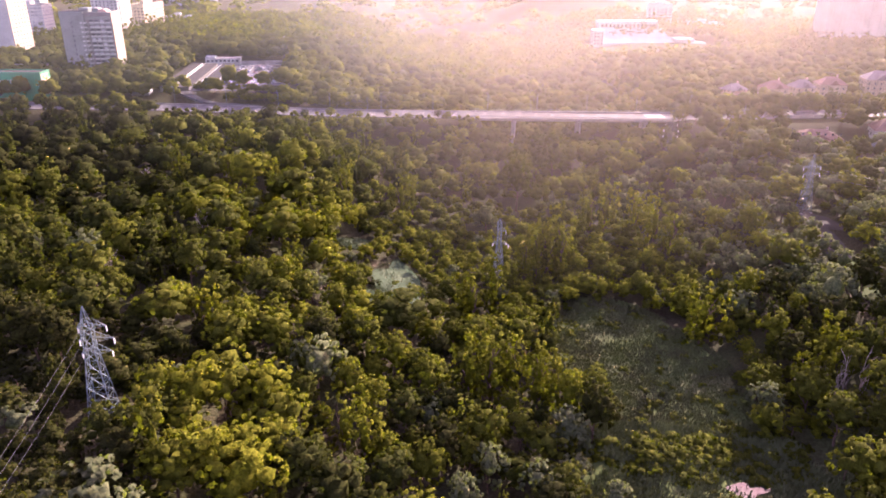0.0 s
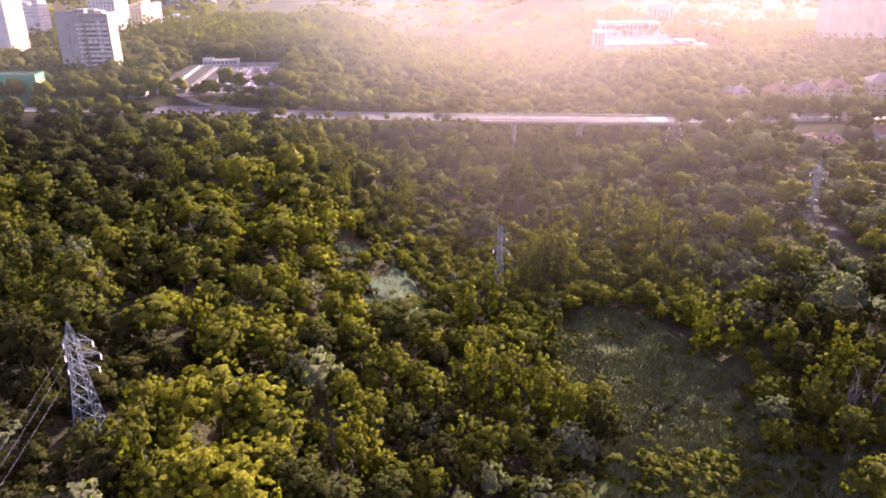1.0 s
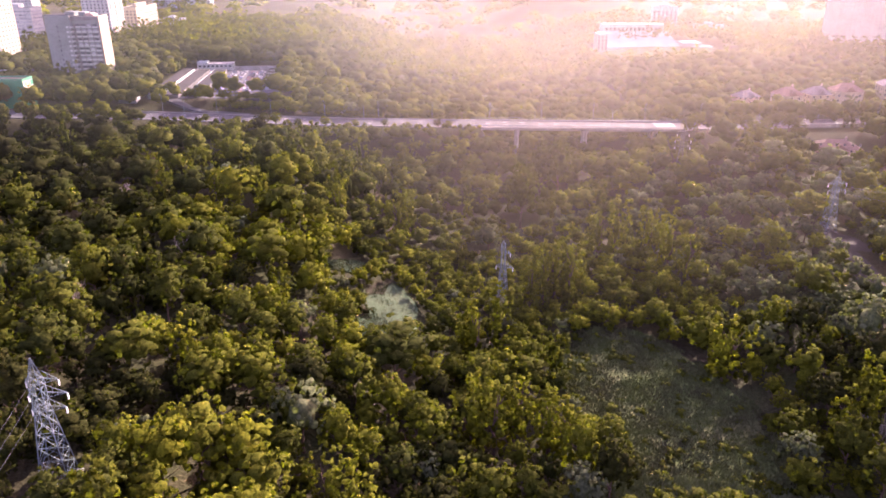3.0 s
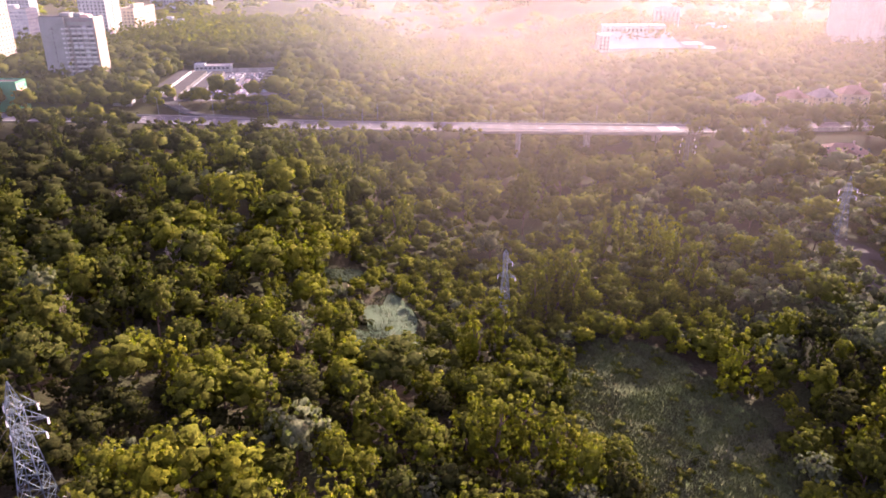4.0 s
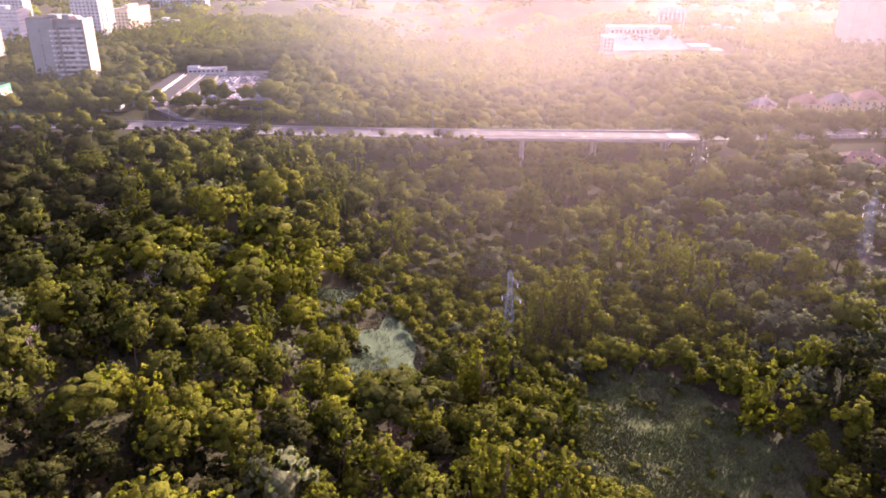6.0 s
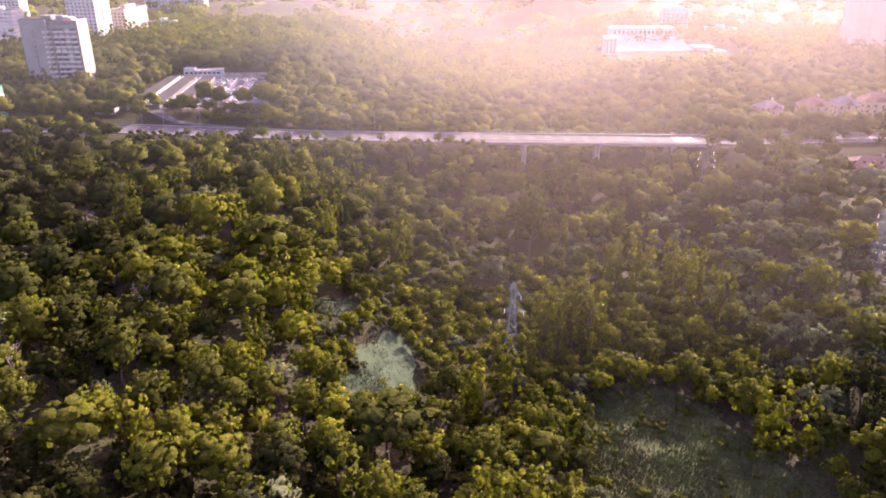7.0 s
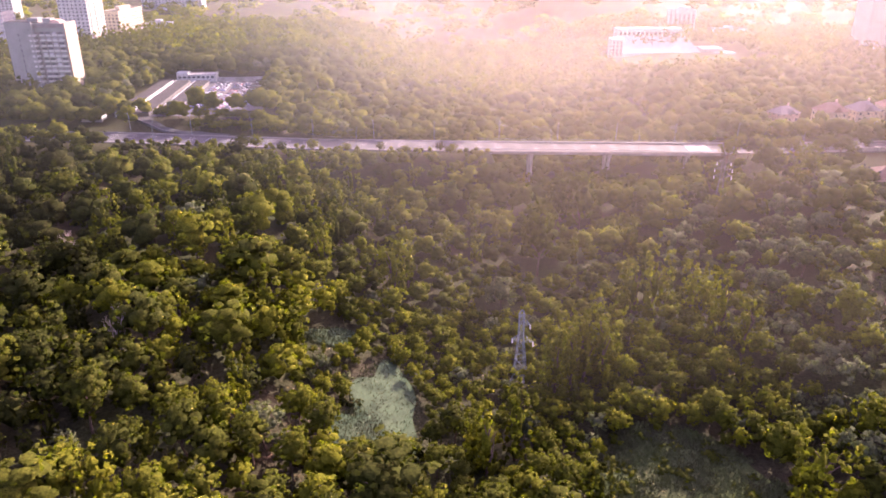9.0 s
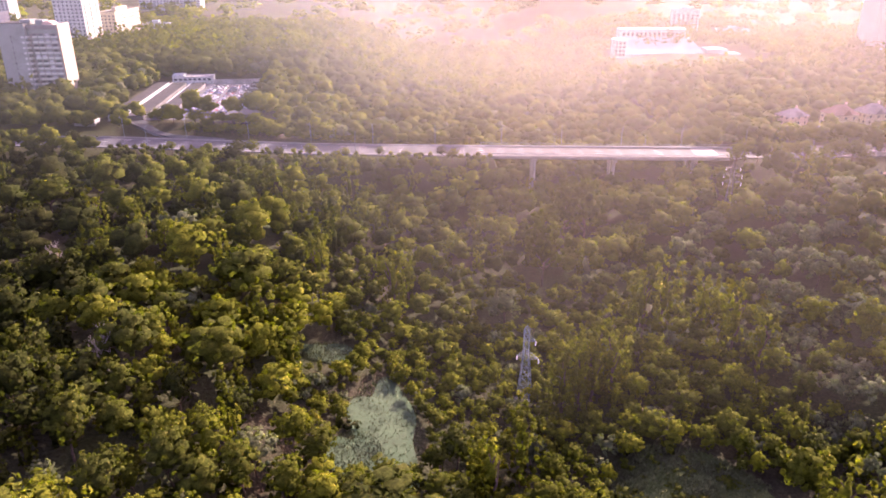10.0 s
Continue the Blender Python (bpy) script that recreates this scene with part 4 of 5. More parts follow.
def block_building(name, x, y, z, w, d, h, turn, mat, label, floors, cols_f, cols_s, side_mat=None, step=2.85, win=(1.5, 1.5), pane=None, roofing=True, faces="fr", keep=None, strips=0, ribs=0):
    ob = empty(name, pose(x, y, z, 0, 0, turn), label, "building", "buildings of the town")
    bm = soft_box(-w / 2, w / 2, -d / 2, d / 2, -3, h, 0.1)
    part("wall", bm, mat, ob)
    if side_mat:
        part("side_wall", boxes((w / 2 - 0.2, w / 2 + 0.15, -d / 2 - 0.15, d / 2 + 0.15, -3, h - 0.1)), side_mat, ob)
    if roofing:
        part("roof", boxes((-w / 2 + 0.4, w / 2 - 0.4, -d / 2 + 0.4, d / 2 - 0.4, h, h + 0.12)), ROOFING, ob)
        bm = boxes((-w / 2 - 0.1, w / 2 + 0.1, -d / 2 - 0.1, -d / 2 + 0.3, h, h + 0.8), (-w / 2 - 0.1, w / 2 + 0.1, d / 2 - 0.3, d / 2 + 0.1, h, h + 0.8),
                   (-w / 2 - 0.1, -w / 2 + 0.3, -d / 2 + 0.3, d / 2 - 0.3, h, h + 0.8), (w / 2 - 0.3, w / 2 + 0.1, -d / 2 + 0.3, d / 2 - 0.3, h, h + 0.8))
        part("parapet", bm, mat, ob)
        part("roof_cabin", soft_box(-w * 0.15, w * 0.12, -d * 0.2, d * 0.25, h + 0.1, h + 3.2, 0.08), mat, ob)
    pane = pane or PANE
    if "f" in faces:
        window_grid(ob, 0, w, 1.5, floors, step, cols_f, *win, pane, (0, -d / 2, 0), keep)
    if "r" in faces and cols_s:
        window_grid(ob, 90, d, 1.5, floors, step, cols_s, *win, pane, (w / 2 + (0.15 if side_mat else 0), 0, 0))
    for k in range(strips):
        u = (k + 0.5) / strips * d - d / 2
        part("balcony_strip", boxes((w / 2 + 0.02, w / 2 + 0.5, u - 1.3, u + 1.3, 2, h - 2)), ROSE, ob, "rose balcony strip")
    for k in range(ribs):
        u = (k + 0.5) / ribs * w - w / 2
        part("rib", boxes((u - 0.7, u + 0.7, -d / 2 - 0.7, -d / 2 + 0.02, -2, h)), WHITEPANEL, ob)
    if "l" in faces and cols_s:
        window_grid(ob, -90, d, 1.5, floors, step, cols_s, *win, pane, (-w / 2, 0, 0))
    return ob


def panel_tower():
    """The slab tower: blank stair block, loggias as flat panels with their shade in the colour, balcony front, sunlit
    gable and cabins on the roof.
    """
    z = 12.0
    H = 51.5 - z
    ob = empty("apartment_tower", pose(-230.5, 485, z), "grey concrete-panel apartment tower with glazed balconies and cream gable", "building", "buildings of the town")
    part("stair_block", soft_box(-16.5, -1.2, 0, 14, -3, H, 0.1), PANEL, ob, "blank weathered grey panel wall")
    part("main_block", soft_box(-1.2, 16.0, 2.4, 15, -3, H - 1.0, 0.1), PANEL, ob)
    part("gable", soft_box(15.85, 16.5, 2.0, 15.2, -3, H - 0.4, 0.1), CREAM, ob, "cream rendered gable in the sun")
    part("gable_groove", boxes((16.5, 16.56, 8.2, 9.0, -2, H - 1)), PLINTH, ob)
    bm = boxes((-1.2, 15.8, 2.1, 2.45, H - 3.2, H - 0.9))
    part("attic_band", bm, PLINTH, ob)
    step = 2.85
    n = int((H - 3.4) / step)
    slit, rail, glaze, dark = pane_mesh(0.5, 1.3, PANE, "slit_window"), None, pane_mesh(2.3, 1.15, BRIGHTPANE), pane_mesh(2.3, 1.15, PANE)
    bm = soft_box(-1.45, 1.45, -1.2, 0, -0.6, 0.4, 0.04)
    rail = bpy.data.meshes.new("balcony")
    bm.to_mesh(rail)
    bm.free()
    rail.materials.append(WHITEPANEL)
    slab_bm = soft_box(-7.4, 7.4, -1.3, 0, -0.12, 0.12, 0.03)
    slab = bpy.data.meshes.new("balcony_slab")
    slab_bm.to_mesh(slab)
    slab_bm.free()
    slab.materials.append(PANEL)
    band = pane_mesh(14.4, 1.4, PLINTH, "window_band", 0.06)
    # flat dark panel: shade of the loggia recess put into its colour
    loggia_shade = pane_mesh(2.2, 1.9, PLINTH, "loggia_shade", 0.1)
    for i in range(n):
        zz = 1.2 + i * step
        shared("slit_window", slit, ob, pose(-9.2, -0.03, zz))
        shared("loggia_shade", loggia_shade, ob, pose(0.1, 2.3, zz + 0.3))
        shared("window_band", band, ob, pose(8.4, 2.38, zz + 0.75))
        shared("balcony_slab", slab, ob, pose(8.4, 2.4, zz - 0.75))
        for j in range(4):
            x = 3.2 + j * 3.5
            shared("balcony", rail, ob, pose(x, 2.35, zz - 0.1))
            shared("balcony_glazing", glaze if (i * 7 + j * 5 + i * j) % 3 == 1 else dark, ob, pose(x, 1.3, zz + 0.95))
        for j in range(2):
            shared("side_balcony", rail, ob, pose(-1.2, 0.8 + 0.0 * j, zz - 0.1, 0, 0, 90) if j == 0 else pose(-2.9, -0.02, zz - 0.1) @ Matrix.Diagonal((0.45, 0.3, 1, 1)))
    part("lift_cabin", soft_box(-5, 1.0, 4, 11, H, H + 1.8, 0.08), PANEL, ob)
    part("water_tank_room", soft_box(3, 7.5, 5, 11, H - 1, H + 1.6, 0.08), PANEL, ob)
    bm = bmesh.new()
    prof = [(math.cos(a) * 3.2, math.sin(a) * 1.8) for a in np.linspace(0, math.pi, 13)]
    ends = [[bm.verts.new((9.5 + px, yy, H - 0.9 + pz)) for px, pz in prof] for yy in (5, 11)]
    for a, b in zip(range(12), range(1, 13)):
        bm.faces.new((ends[0][a], ends[0][b], ends[1][b], ends[1][a]))
    bm.faces.new(ends[0][::-1])
    bm.faces.new(ends[1])
    part("vaulted_cabin", bm, ROSE, ob, "rose vaulted roof cabin")
    part("stair_roof", boxes((-16.0, -1.6, 0.4, 13.6, H, H + 0.3)), ROOFING, ob)
    return ob


panel_tower()
zt = 12.0
block_building("apartment_tower", -329, 557, zt, 32, 25, 60, 0, WHITEPANEL, "white panel apartment tower with a cream sunlit gable", 17, 9, 6, CREAM, pane=PANE, win=(1.3, 1.3), keep=lambda i, j: j < 3)
block_building("apartment_tower", -362, 662, zt, 32, 18, 31, 0, WHITEPANEL, "white apartment block with many glazed balconies", 10, 9, 5, pane=BRIGHTPANE, win=(2.2, 1.3))
block_building("apartment_tower", -308, 705, zt, 24, 30, 66, 0, WHITEPANEL, "tall white apartment tower with small square windows", 21, 7, 8, None, win=(1.3, 1.3), strips=3)
block_building("apartment_block", -299, 766, zt - 1, 14, 54, 26, 0, CREAM, "long cream apartment block with an orange roof edge", 8, 4, 15, win=(1.4, 1.3))
block_building("apartment_block", -352, 1050, 18, 78, 18, 34, 0, WHITEPANEL, "distant long white apartment block", 10, 18, 3, win=(2.2, 1.4))
block_building("apartment_block", -505, 905, 16, 60, 18, 50, 0, WHITEPANEL, "distant long white apartment block", 15, 14, 3, win=(2.2, 1.4))
block_building("apartment_tower", 412, 748, 5, 68, 26, 80, 0, WHITEPANEL, "pale beige high-rise apartment building in morning haze", 26, 17, 0, win=(1.9, 1.2), faces="f", pane=BRIGHTPANE, ribs=7)
block_building("low_building", -318, 628, zt, 30, 10, 5, 0, ROSE, "low rose-brown service building between towers", 1, 7, 2, win=(1.4, 1.2))
block_building("low_building", -285, 470, 10, 26, 12, 9, 0, WHITEPANEL, "low white flat-roofed building beside the shop", 2, 6, 2, win=(2.4, 1.2))
block_building("low_building", -262, 575, zt, 26, 9, 4.5, 0, ROSE, "low rose-brown garage building between towers", 1, 6, 2, win=(1.2, 1.0))
block_building("low_building", -205, 512, zt, 16, 10, 4.0, 0, ROSE, "low brown outbuilding beside the panel tower", 1, 4, 2, win=(1.2, 1.0))
block_building("low_building", -287, 820, land1(-287, 820), 24, 14, 8, 0, WHITEPANEL, "small white flat-roofed building before the woods", 2, 6, 2, win=(1.4, 1.2))


def green_shop():
    z = 11.0
    ob = empty("green_shop", pose(-253.5, 413, z), "large green box-shaped shop with a poster end wall", "building", "buildings of the town")
    part("wall", soft_box(-26, 26, 0, 10.5, -3, 12.8, 0.1), GREENSHEET, ob)
    part("roof", boxes((-25.5, 25.5, 0.5, 10, 12.8, 13.0)), ROOFING, ob)
    part("roof_rim", boxes((-26.1, 26.1, -0.1, 0.3, 12.8, 13.5), (-26.1, 26.1, 10.2, 10.6, 12.8, 13.5), (25.7, 26.1, 0.3, 10.2, 12.8, 13.5), (-26.1, -25.7, 0.3, 10.2, 12.8, 13.3)), GREENSHEET, ob)
    part("poster_wall", boxes((26.0, 26.2, 0.4, 10.1, 0.5, 12.0)), POSTER, ob, "large printed poster on the end wall")
    for mat, y0, y1, z0, z1 in ((YELLOW, 3, 8, 9.4, 11.6), (YELLOW, 11, 14, 8.6, 11.2), (ORANGE, 4, 10, 5.6, 8.4), (ORANGE, 13, 19, 6.2, 8.0), (TEAL, 2, 6.5, 1.2, 4.6), (TEAL, 9, 13, 0.9, 4.0),
                                (PLINTH, 15, 20, 1.0, 4.8), (GREENSHEET, 15, 21, 9.2, 11.8), (PLINTH, 7, 8.6, 1.0, 5.0)):
        part("poster_patch", boxes((26.2, 26.26, y0 * 0.48, y1 * 0.48, z0, z1)), mat, ob)
    part("glazing", boxes((-22, 2, -0.15, 0.05, 0.3, 5.0)), PANE, ob)
    for k in range(7):
        part("sign_mark", boxes((-6 + k * 2.4, -4.4 + k * 2.4, -0.16, 0.0, 7.2, 9.2)), WHITEPANEL, ob)
    part("sign_tick", boxes((13, 16, -0.16, 0.0, 7.4, 8.0), (15.4, 17.6, -0.16, 0.0, 8.0, 9.4)), WHITEPANEL, ob)
    return ob


green_shop()


# ---- car park with garages ----
def car_meshes():
    body = bmesh.new()
    sec = [(-2.2, 0.35, 0.75, 0.80), (-2.0, 0.3, 0.9, 0.86), (-0.9, 0.3, 0.95, 0.88), (0.9, 0.3, 0.95, 0.88), (2.0, 0.3, 0.8, 0.85), (2.2, 0.35, 0.62, 0.78)]
    rings = [[body.verts.new((x, -w, z0)) for _ in (0,)] + [body.verts.new((x, -w, z1 - 0.12)), body.verts.new((x, -w + 0.12, z1)), body.verts.new((x, w - 0.12, z1)), body.verts.new((x, w, z1 - 0.12)), body.verts.new((x, w, z0))] for x, z0, z1, w in sec]
    for a, b in zip(rings, rings[1:]):
        for i in range(6):
            j = (i + 1) % 6
            body.faces.new((a[i], b[i], b[j], a[j]))
    body.faces.new(rings[0])
    body.faces.new(rings[-1][::-1])
    cabin = bmesh.new()
    v = [cabin.verts.new(p) for p in ((-1.8, -0.8, 0.92), (1.15, -0.8, 0.92), (1.15, 0.8, 0.92), (-1.8, 0.8, 0.92), (-1.2, -0.62, 1.42), (0.45, -0.62, 1.42), (0.45, 0.62, 1.42), (-1.2, 0.62, 1.42))]
    for f in ((0, 1, 5, 4), (1, 2, 6, 5), (2, 3, 7, 6), (3, 0, 4, 7), (4, 5, 6, 7)):
        cabin.faces.new([v[i] for i in f])
    roof = soft_box(-1.2, 0.45, -0.63, 0.63, 1.40, 1.47, 0.03)
    wheel = bmesh.new()
    strut(wheel, (0, -0.11, 0), (0, 0.11, 0), 0.33, 12)
    out = []
    for nm, b in (("body", body), ("cabin_glass", cabin), ("roof", roof), ("tyre", wheel)):
        bmesh.ops.recalc_face_normals(b, faces=b.faces[:])
        me = bpy.data.meshes.new(nm)
        b.to_mesh(me)
        b.free()
        out.append(me)
    return out


CAR_BODY, CAR_GLASS, CAR_ROOF, CAR_TYRE = car_meshes()
CAR_GLASS.materials.append(PANE)
CAR_TYRE.materials.append(RUBBER)
PAINTS = {}
for nm, c in (("white", (0.8, 0.8, 0.8)), ("silver", (0.5, 0.51, 0.53)), ("grey", (0.2, 0.2, 0.215)), ("black", (0.03, 0.03, 0.035)), ("red", (0.35, 0.04, 0.03)), ("blue", (0.06, 0.1, 0.25))):
    m = worn("car_paint_" + nm, c, tuple(v * 0.85 for v in c), 0.8, 5.0, 0.25, 0.1 if nm not in ("silver", "grey") else 0.5)
    pb, pr = CAR_BODY.copy(), CAR_ROOF.copy()
    pb.materials.append(m)
    pr.materials.append(m)
    PAINTS[nm] = (pb, pr)


def car(at, paint):
    ob = empty("parked_car", at, paint + " parked car on the asphalt yard", "car", "parked cars")
    shared("body", PAINTS[paint][0], ob, Matrix())
    shared("roof", PAINTS[paint][1], ob, Matrix())
    shared("window_glass", CAR_GLASS, ob, Matrix())
    for wx in (-1.35, 1.35):
        for wy in (-0.75, 0.75):
            shared("tyre", CAR_TYRE, ob, pose(wx, wy, 0.33))
    return ob


YARD_POSE = pose(YARD_AT[0], YARD_AT[1], LOT[4], 0, 0, YARD_TURN)
yard = link_mesh("car_park", [YARD_POSE @ Vector(p) for p in ((-9, 0, 0), (63, 0, 0), (63, 100, 0), (-9, 100, 0))], [(0, 1, 2, 3)], YARD)
tagged(yard, "grey asphalt yard of the car park", "car park", kind="structure")
paint_names = ["white", "silver", "grey", "white", "black", "silver", "white", "red", "grey", "white", "silver", "white", "black", "blue", "silver"]
k = 0
for row_u, v0, v1 in ((26.8, 20, 90), (32.2, 16, 90), (39.3, 12, 88), (44.7, 12, 88)):
    v = v0
    while v < v1:
        if rng.uniform() < 0.88:
            at = YARD_POSE @ pose(row_u + rng.normal() * 0.25, v, 0.01, 0, 0, (0 if k % 2 else 180) + rng.normal() * 3)
            car(at, paint_names[int(rng.integers(len(paint_names)))])
        v += 2.7
        k += 1


def garage_row(u0, u1, v0, v1, h, label, doors, edge=True, wall=None):
    ob = empty("garage_row", YARD_POSE, label, "garage", "rows of garages")
    part("wall", soft_box(u0, u1, v0, v1, 0, h, 0.05), wall or WHITEPANEL, ob)
    part("roof", boxes((u0 - 0.3, u1 + 0.3, v0 - 0.3, v1 + 0.3, h, h + 0.22)), ROOFING, ob)
    if edge:
        part("roof_edge", boxes((u0 - 0.75, u0 - 0.3, v0 - 0.3, v1 + 0.3, h - 0.2, h + 0.3)), LINE, ob, "white painted roof edge")
    v = v0 + 1.0
    while doors and v + 2.8 < v1:
        part("garage_door", boxes((u1, u1 + 0.08, v, v + 2.6, 0.05, 2.2)), PLINTH if rng.uniform() < 0.5 else DARKSTEEL, ob)
        v += 5.2 if doors > 1 else 9.5
    return ob


garage_row(-8, -1.6, 0, 95, 2.9, "long flat-roofed white garage row with dark doors", 1, False)
# inner rows: shade on the door side is put into the dark wall colour
garage_row(0.9, 8.6, 0, 94, 2.2, "long dark-roofed garage row with white roof edge", 2, True, PLINTH)
garage_row(12.9, 20.4, 2, 92, 2.2, "long dark-roofed garage row with white roof edge", 2, True, PLINTH)
for k in range(6):
    garage_row(50, 62, 24 + k * 12, 30 + k * 12, 2.5, "short dark-roofed garage row across the yard", 0, False)


def yard_office():
    ob = empty("yard_office", YARD_POSE @ pose(0, 100.5, 0), "white flat-roofed yard office with a strip of windows", "building", "buildings of the town")
    part("wall", soft_box(-1, 23, 0, 9, 0, 4.4, 0.06), WHITEPANEL, ob)
    part("upper_storey", soft_box(-1, 6, 0.5, 8.5, 4.4, 5.8, 0.06), WHITEPANEL, ob)
    part("roof", boxes((6, 23.3, -0.3, 9.3, 4.4, 4.7)), CONCRETE, ob)
    window_grid(ob, 0, 23, 2.0, 1, 2.0, 8, 1.8, 1.2, PANE, (11, 0, 0))
    return ob


yard_office()
wall_e = empty("yard_wall", YARD_POSE, "pale concrete panel wall at the back of the yard", "wall", kind="structure")
for k in range(13):
    part("panel", soft_box(24 + k * 2.9, 26.85 + k * 2.9, 99, 99.3, 0, 3.0, 0.03), CONCRETE, wall_e)


def kiosk():
    z = land1(-174, 420)
    ob = empty("gate_kiosk", pose(-174, 417, z), "small flat-roofed kiosk with a turquoise fascia by the road", "building", "buildings of the town")
    part("wall", soft_box(-5, 5, 0, 6, -1, 3.2, 0.05), WHITEPANEL, ob)
    part("fascia", soft_box(-6, 6, -1.2, 6.5, 3.2, 4.0, 0.05), worn("turquoise_fascia", (0.3, 0.55, 0.5), (0.2, 0.42, 0.38), 0.3, 2, 0.6), ob)
    part("window", boxes((-4, 3, -0.06, 0.05, 0.8, 2.6)), PANE, ob)


kiosk()
drive = ribbon("driveway", [(x, y, land1(x, y) + 0.3) for x, y in ((-104, 403.5), (-112, 405), (-120, 407), (-128, 409.5), (-136, 412.5), (-143, 416), (-149, 420), (-154, 425))], 3.6, ASPHALT, 0.12, thick=1.2)
tagged(drive, "grey asphalt driveway from the road to the yard", "driveway", kind="structure")


# ---- street lamps ----
def street_lamp(x, y, z, side):
    ob = empty("street_lamp", pose(x, y, z), "tall grey steel street lamp beside the road", "street lamp", "street lamps")
    bm = bmesh.new()
    strut(bm, (0, 0, -0.3), (0, 0, 9.0), 0.11, 8, 0.07)
    part("post", bm, STEEL, ob)
    bm = bmesh.new()
    strut(bm, (0, 0, 8.9), (0, -side * 1.8, 9.6), 0.05, 6)
    part("arm", bm, STEEL, ob)
    part("lamp_head", soft_box(-0.15, 0.15, -side * 1.8 - 0.4, -side * 1.8 + 0.4, 9.5, 9.7, 0.04), STEEL, ob)
    return ob


for x in (-150, -121, -92, -63, -34, -5):
    street_lamp(x, 404.5, float(road_z(x)), 1)
for x in (26, 54, 82, 110, 140, 172, 204, 236):
    street_lamp(x, 404.4, float(road_z(x)) + 0.2, 1)
for x in (-132, -40, 48, 88):
    street_lamp(x, 385.8 if not 20 < x < 128 else 385.7, float(road_z(x)) + 0.2, -1)


# ---- villas ----
def villa(x, y, w, d, h, turn, wall, roof, label, rise=3.5, z=None):
    z = land1(x, y) if z is None else z
    ob = empty("villa", pose(x, y, z, 0, 0, turn), label, "house", "villas by the road")
    part("wall", soft_box(-w / 2, w / 2, -d / 2, d / 2, -2, h, 0.06), wall, ob)
    bm = bmesh.new()
    o = 0.7
    b = [bm.verts.new(p) for p in ((-w / 2 - o, -d / 2 - o, h), (w / 2 + o, -d / 2 - o, h), (w / 2 + o, d / 2 + o, h), (-w / 2 - o, d / 2 + o, h))]
    t = [bm.verts.new(p) for p in ((-w * 0.18, 0, h + rise), (w * 0.18, 0, h + rise))]
    for f in ((b[0], b[1], t[1], t[0]), (b[1], b[2], t[1]), (b[2], b[3], t[0], t[1]), (b[3], b[0], t[0]), (b[3], b[2], b[1], b[0])):
        bm.faces.new(f)
    r = part("roof", bm, roof, ob)
    part("chimney", soft_box(w * 0.2, w * 0.2 + 0.9, 0.4, 1.3, h + rise * 0.3, h + rise + 1.0, 0.05), ROSE, r)
    bm = bmesh.new()
    gw = w * 0.2
    v = [bm.verts.new(p) for p in ((-gw, -d / 2 - o - 0.3, h - 0.1), (gw, -d / 2 - o - 0.3, h - 0.1), (0, -d / 2 - o - 0.3, h + rise * 0.7), (0, 0, h + rise * 0.7), (-gw, -0.5, h - 0.1), (gw, -0.5, h - 0.1))]
    for f in ((0, 1, 2), (0, 2, 3, 4), (1, 5, 3, 2)):
        bm.faces.new([v[i] for i in f])
    part("gable", bm, roof, ob)
    n = max(2, int(h / 3))
    window_grid(ob, 0, w, 0.6, n, 3.0, max(3, int(w / 3.6)), 1.0, 1.2, PANE, (0, -d / 2, 0))
    window_grid(ob, -90, d, 0.6, n, 3.0, 3, 1.0, 1.2, PANE, (-w / 2, 0, 0))
    return ob


villa(184, 455, 13, 10, 5.5, 20, ROSE, SLATEROOF, "brick-rose villa with grey hipped roof in haze", z=2)
villa(209, 455, 14, 11, 7.0, 10, CREAM, TILEROOF, "white villa with brown tiled hipped roof", 4.5, z=1.5)
villa(228, 458, 13, 11, 6.5, 5, CREAM, SLATEROOF, "white villa with grey hipped roof", 4.5, z=2)
villa(247, 460, 16, 12, 7.5, -5, CREAM, TILEROOF, "cream villa with brown hipped roof", 4.5, z=2.5)
villa(283, 470, 18, 14, 10.5, -12, CREAM, SLATEROOF, "tall cream villa with many windows", 5, z=1)
villa(196, 368, 22, 13, 2.6, -8, ROSE, TILEROOF, "long low house with a red tiled roof below the road", 3.8, z=-3.8)
villa(233, 364, 20, 14, 8.0, -14, WHITEPANEL, TILEROOF, "white two-storey house with red-brown roof below the road", 6.0, z=-4.5)
villa(-261, 695, 10, 9, 5.0, 10, WHITEPANEL, SLATEROOF, "small pale house with blue-grey roof among poplars", 3.0)
barrier = empty("panel_fence", pose(0, 386.0, 0), "pale concrete panel fence with posts along the road", "fence", kind="structure")
for k in range(14):
    x = 182 + k * 3.6
    z = float(road_z(x))
    part("panel", soft_box(x - 1.5, x + 1.5, -0.12, 0.12, z - 0.8, z + 1.9, 0.04), CONCRETE, barrier)
    part("post", soft_box(x - 1.8, x - 1.5, -0.2, 0.2, z - 1.2, z + 2.1, 0.03), CONCRETE, barrier)


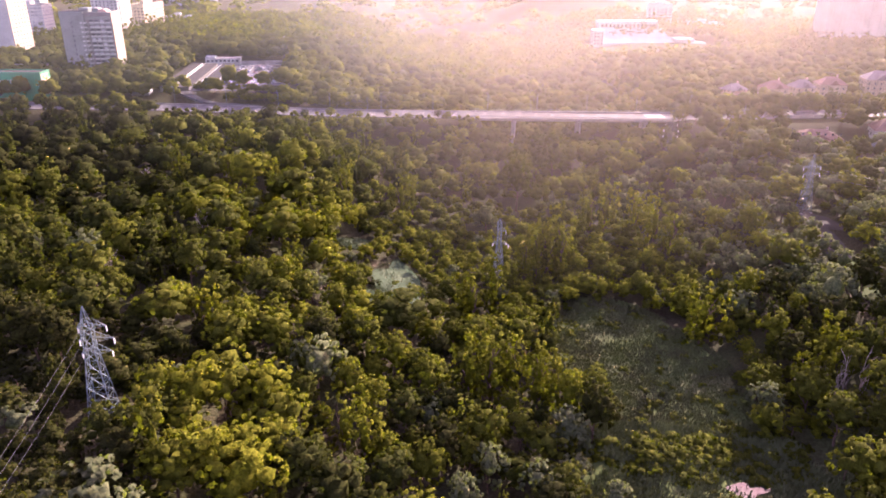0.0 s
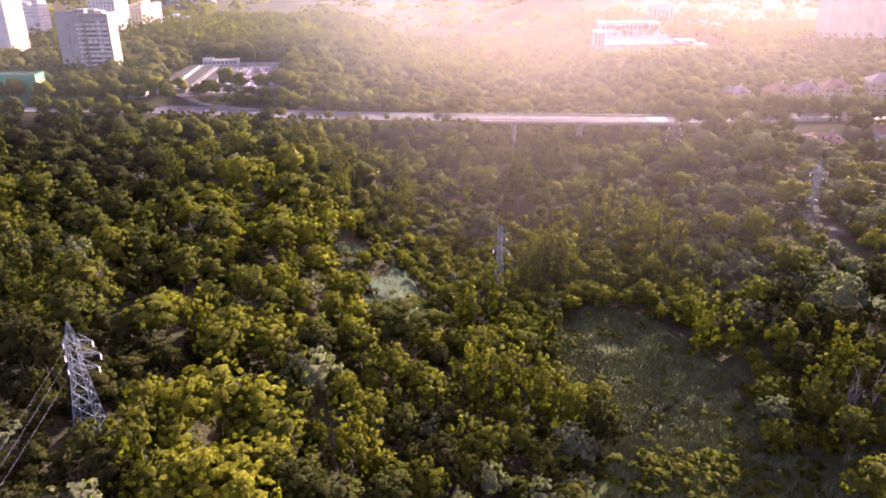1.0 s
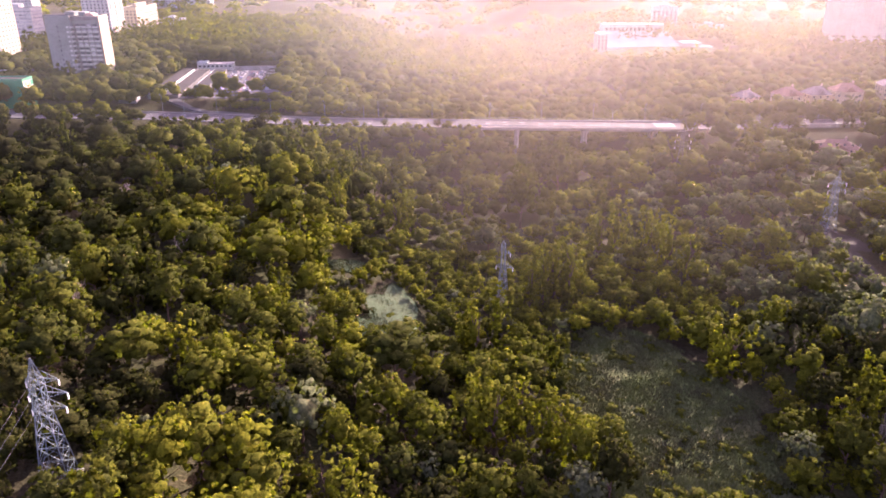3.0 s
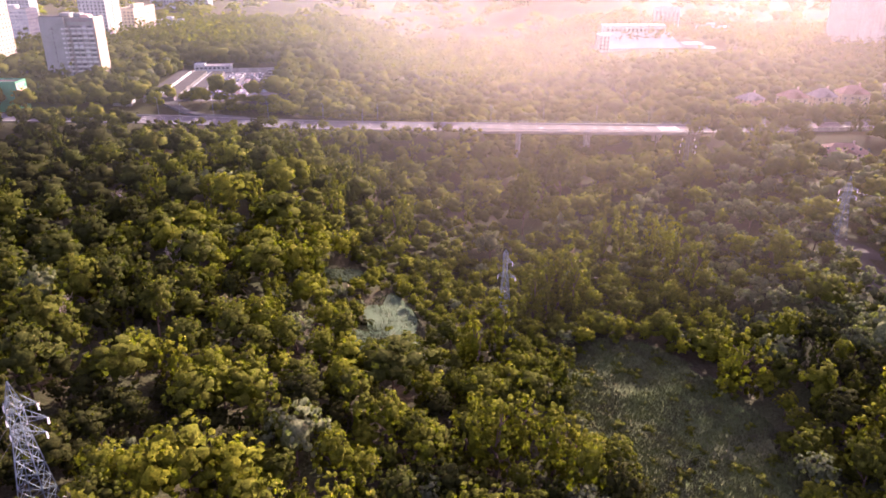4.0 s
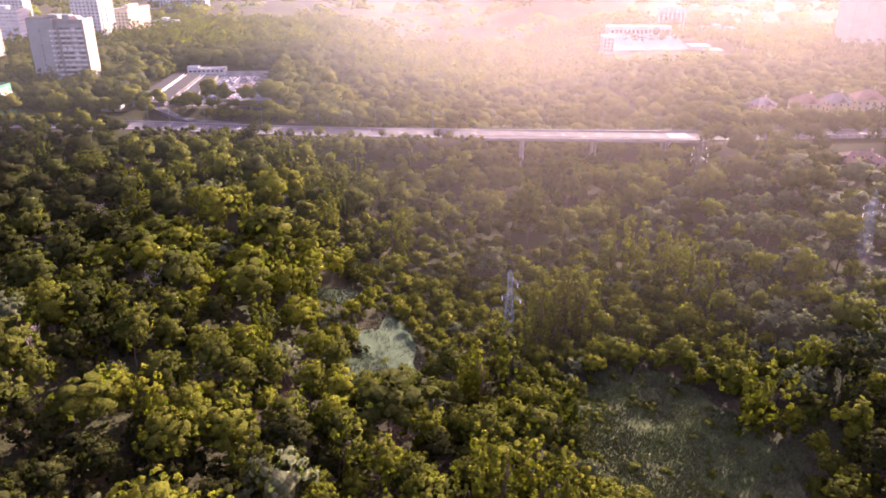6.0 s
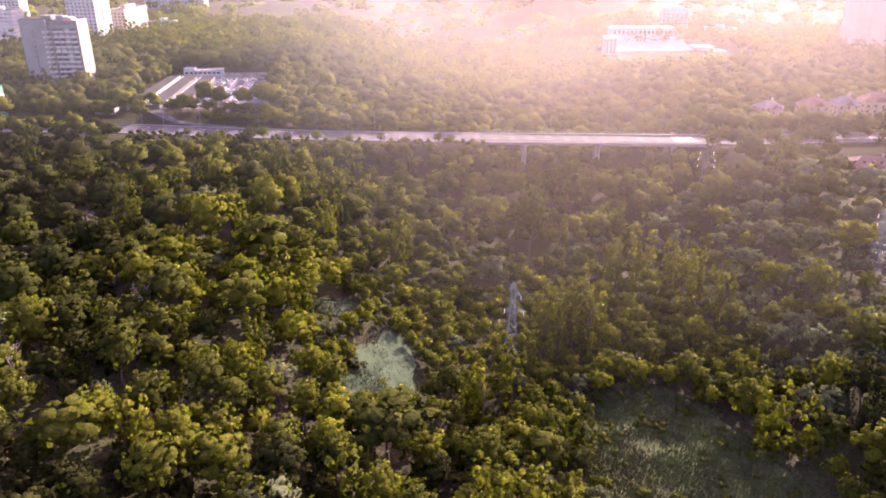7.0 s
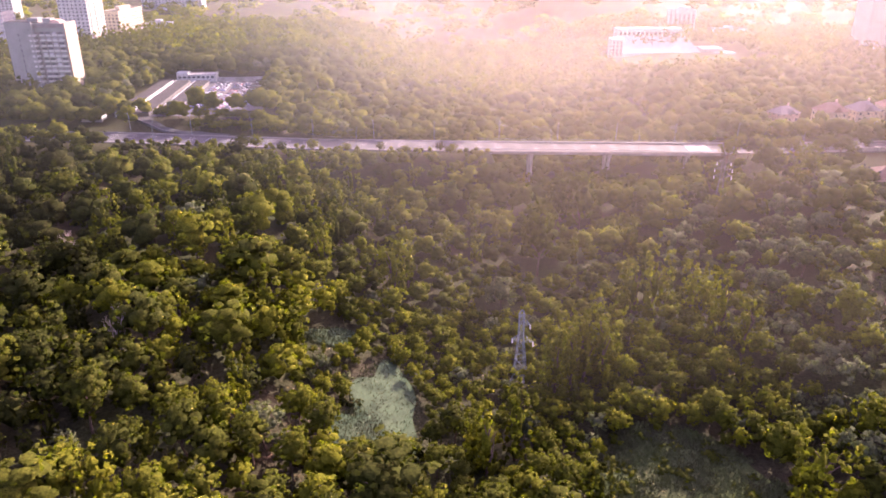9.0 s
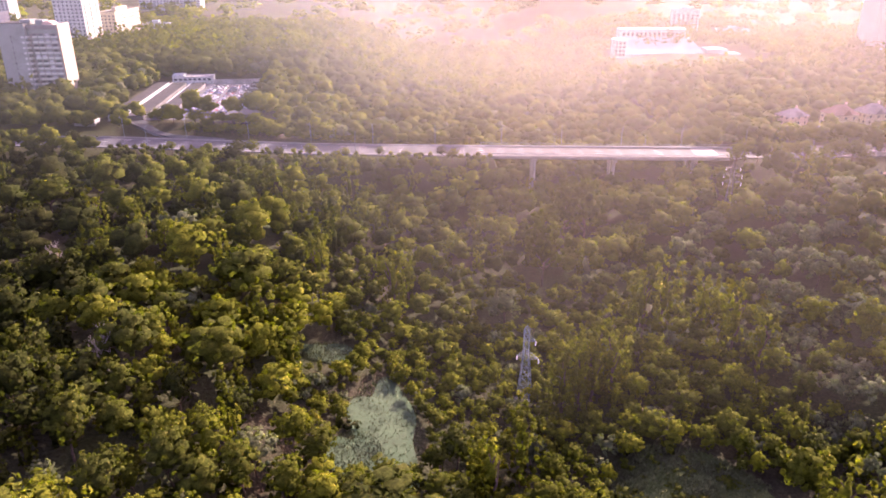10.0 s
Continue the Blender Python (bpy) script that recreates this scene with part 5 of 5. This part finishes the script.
# ---- the white complex on the hill ----
def white_complex():
    z = 1.0
    ob = empty("white_hall", pose(192, 736, z), "large white hall with a broad sloping roof in bright haze", "building", "buildings of the town")
    part("end_tower", soft_box(-46, -36, -22, -6, -4, 15, 0.1), WHITEPANEL, ob)
    bm = bmesh.new()
    v = [bm.verts.new(p) for p in ((-36, -20, 3), (34, -20, 3), (28, 14, 14), (-34, 14, 14), (-36, -20, -4), (34, -20, -4), (28, 14, -4), (-34, 14, -4))]
    for f in ((0, 1, 2, 3), (4, 5, 1, 0), (5, 6, 2, 1), (6, 7, 3, 2), (7, 4, 0, 3)):
        bm.faces.new([v[i] for i in f])
    part("hall", bm, WHITEPANEL, ob)
    part("upper_block", soft_box(-34, 26, 16, 30, -4, 20, 0.1), WHITEPANEL, ob)
    window_grid(ob, 0, 56, 13.5, 1, 4, 14, 2.2, 3.0, PANE, (-4, 16, 0))
    part("annex", soft_box(34, 52, -22, -4, -4, 7, 0.1), WHITEPANEL, ob)
    part("annex", soft_box(44, 62, -26, -12, -4, 4, 0.1), WHITEPANEL, ob)
    window_grid(ob, 0, 10, 1, 4, 3.2, 3, 1.6, 1.6, PANE, (-41, -22, 0))


white_complex()
block_building("white_block", 240, 830, land1(240, 830), 26, 16, 22, -10, WHITEPANEL, "white multi-storey block behind the hall in haze", 6, 6, 4, win=(1.8, 1.6))
block_building("low_building", 284, 815, land1(284, 815), 30, 12, 6, -6, WHITEPANEL, "long low white building on the hazy slope", 1, 8, 2, win=(1.8, 1.4))
far_road = ribbon("far_road", [(-146, 680, land1(-146, 680) + 0.6), (-143, 700, land1(-143, 700) + 0.6), (-140, 722, land1(-140, 722) + 0.6), (-138, 750, land1(-138, 750) + 0.6)], 5, CONCRETE, 0.1, thick=1.5)
tagged(far_road, "pale strip of road in a distant clearing", "road", kind="structure")


# ---- morning mist, haze and sun glare, put into thin translucent sheets ----
def mist_haze_material():
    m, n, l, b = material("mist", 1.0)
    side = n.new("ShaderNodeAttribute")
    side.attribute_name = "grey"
    # cool to warm: the glow on the sun's side is painted into the colour
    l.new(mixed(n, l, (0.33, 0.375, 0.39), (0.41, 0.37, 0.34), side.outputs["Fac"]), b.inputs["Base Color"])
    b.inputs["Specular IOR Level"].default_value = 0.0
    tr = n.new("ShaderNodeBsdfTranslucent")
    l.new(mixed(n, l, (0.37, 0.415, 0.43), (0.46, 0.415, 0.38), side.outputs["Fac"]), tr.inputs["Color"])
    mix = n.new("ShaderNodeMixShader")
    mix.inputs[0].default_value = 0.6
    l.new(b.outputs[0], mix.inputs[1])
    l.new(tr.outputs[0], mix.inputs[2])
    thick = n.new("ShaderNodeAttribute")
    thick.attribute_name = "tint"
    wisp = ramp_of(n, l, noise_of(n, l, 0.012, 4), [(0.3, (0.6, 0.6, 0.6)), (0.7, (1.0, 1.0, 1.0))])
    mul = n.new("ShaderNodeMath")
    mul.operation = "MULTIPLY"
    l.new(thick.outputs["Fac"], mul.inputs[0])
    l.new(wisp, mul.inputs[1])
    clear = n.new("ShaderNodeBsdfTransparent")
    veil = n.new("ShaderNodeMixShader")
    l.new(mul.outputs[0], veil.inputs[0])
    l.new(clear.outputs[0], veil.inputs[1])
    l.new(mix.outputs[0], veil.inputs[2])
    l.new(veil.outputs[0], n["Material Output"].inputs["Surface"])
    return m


MIST_HAZE = mist_haze_material()


def mist_haze_sheet(y0, amount, left, height, floor=0.0, level=None, right=2.0, warm=1.0):
    """One added sheet standing in for mist, haze and glare. left, right: where it begins and ends, as a share of the
    distance; level: a flat fog bank's foot.
    """
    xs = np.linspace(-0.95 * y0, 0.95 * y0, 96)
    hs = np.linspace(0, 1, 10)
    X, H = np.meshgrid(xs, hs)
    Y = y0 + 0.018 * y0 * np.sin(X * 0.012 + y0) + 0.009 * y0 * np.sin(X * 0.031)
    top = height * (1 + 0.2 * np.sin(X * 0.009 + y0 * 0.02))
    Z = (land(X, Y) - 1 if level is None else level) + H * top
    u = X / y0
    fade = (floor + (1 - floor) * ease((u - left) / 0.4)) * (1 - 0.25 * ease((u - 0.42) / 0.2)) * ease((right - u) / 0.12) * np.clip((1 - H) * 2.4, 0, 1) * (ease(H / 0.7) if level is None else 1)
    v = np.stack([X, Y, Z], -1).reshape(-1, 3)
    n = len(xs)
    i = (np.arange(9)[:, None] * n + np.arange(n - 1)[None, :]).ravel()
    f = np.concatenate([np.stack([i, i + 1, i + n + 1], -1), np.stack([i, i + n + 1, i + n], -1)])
    ob = new("mist", mesh_of("mist", v, f, MIST_HAZE, (amount * fade).ravel(), (warm * ease((u + 0.3) / 0.4)).ravel()))
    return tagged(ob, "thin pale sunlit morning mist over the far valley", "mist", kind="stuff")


# near sheets, added for haze and glare, stronger on the sun's side
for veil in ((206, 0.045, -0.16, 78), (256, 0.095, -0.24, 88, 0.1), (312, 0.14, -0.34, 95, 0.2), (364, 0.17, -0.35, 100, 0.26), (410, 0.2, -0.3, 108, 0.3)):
    mist_haze_sheet(*veil)
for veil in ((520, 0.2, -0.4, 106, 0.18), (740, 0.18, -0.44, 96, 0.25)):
    mist_haze_sheet(*veil, warm=0.4)
mist_haze_sheet(1010, 0.1, -0.45, 62, level=-6, right=0.12, warm=0.3)
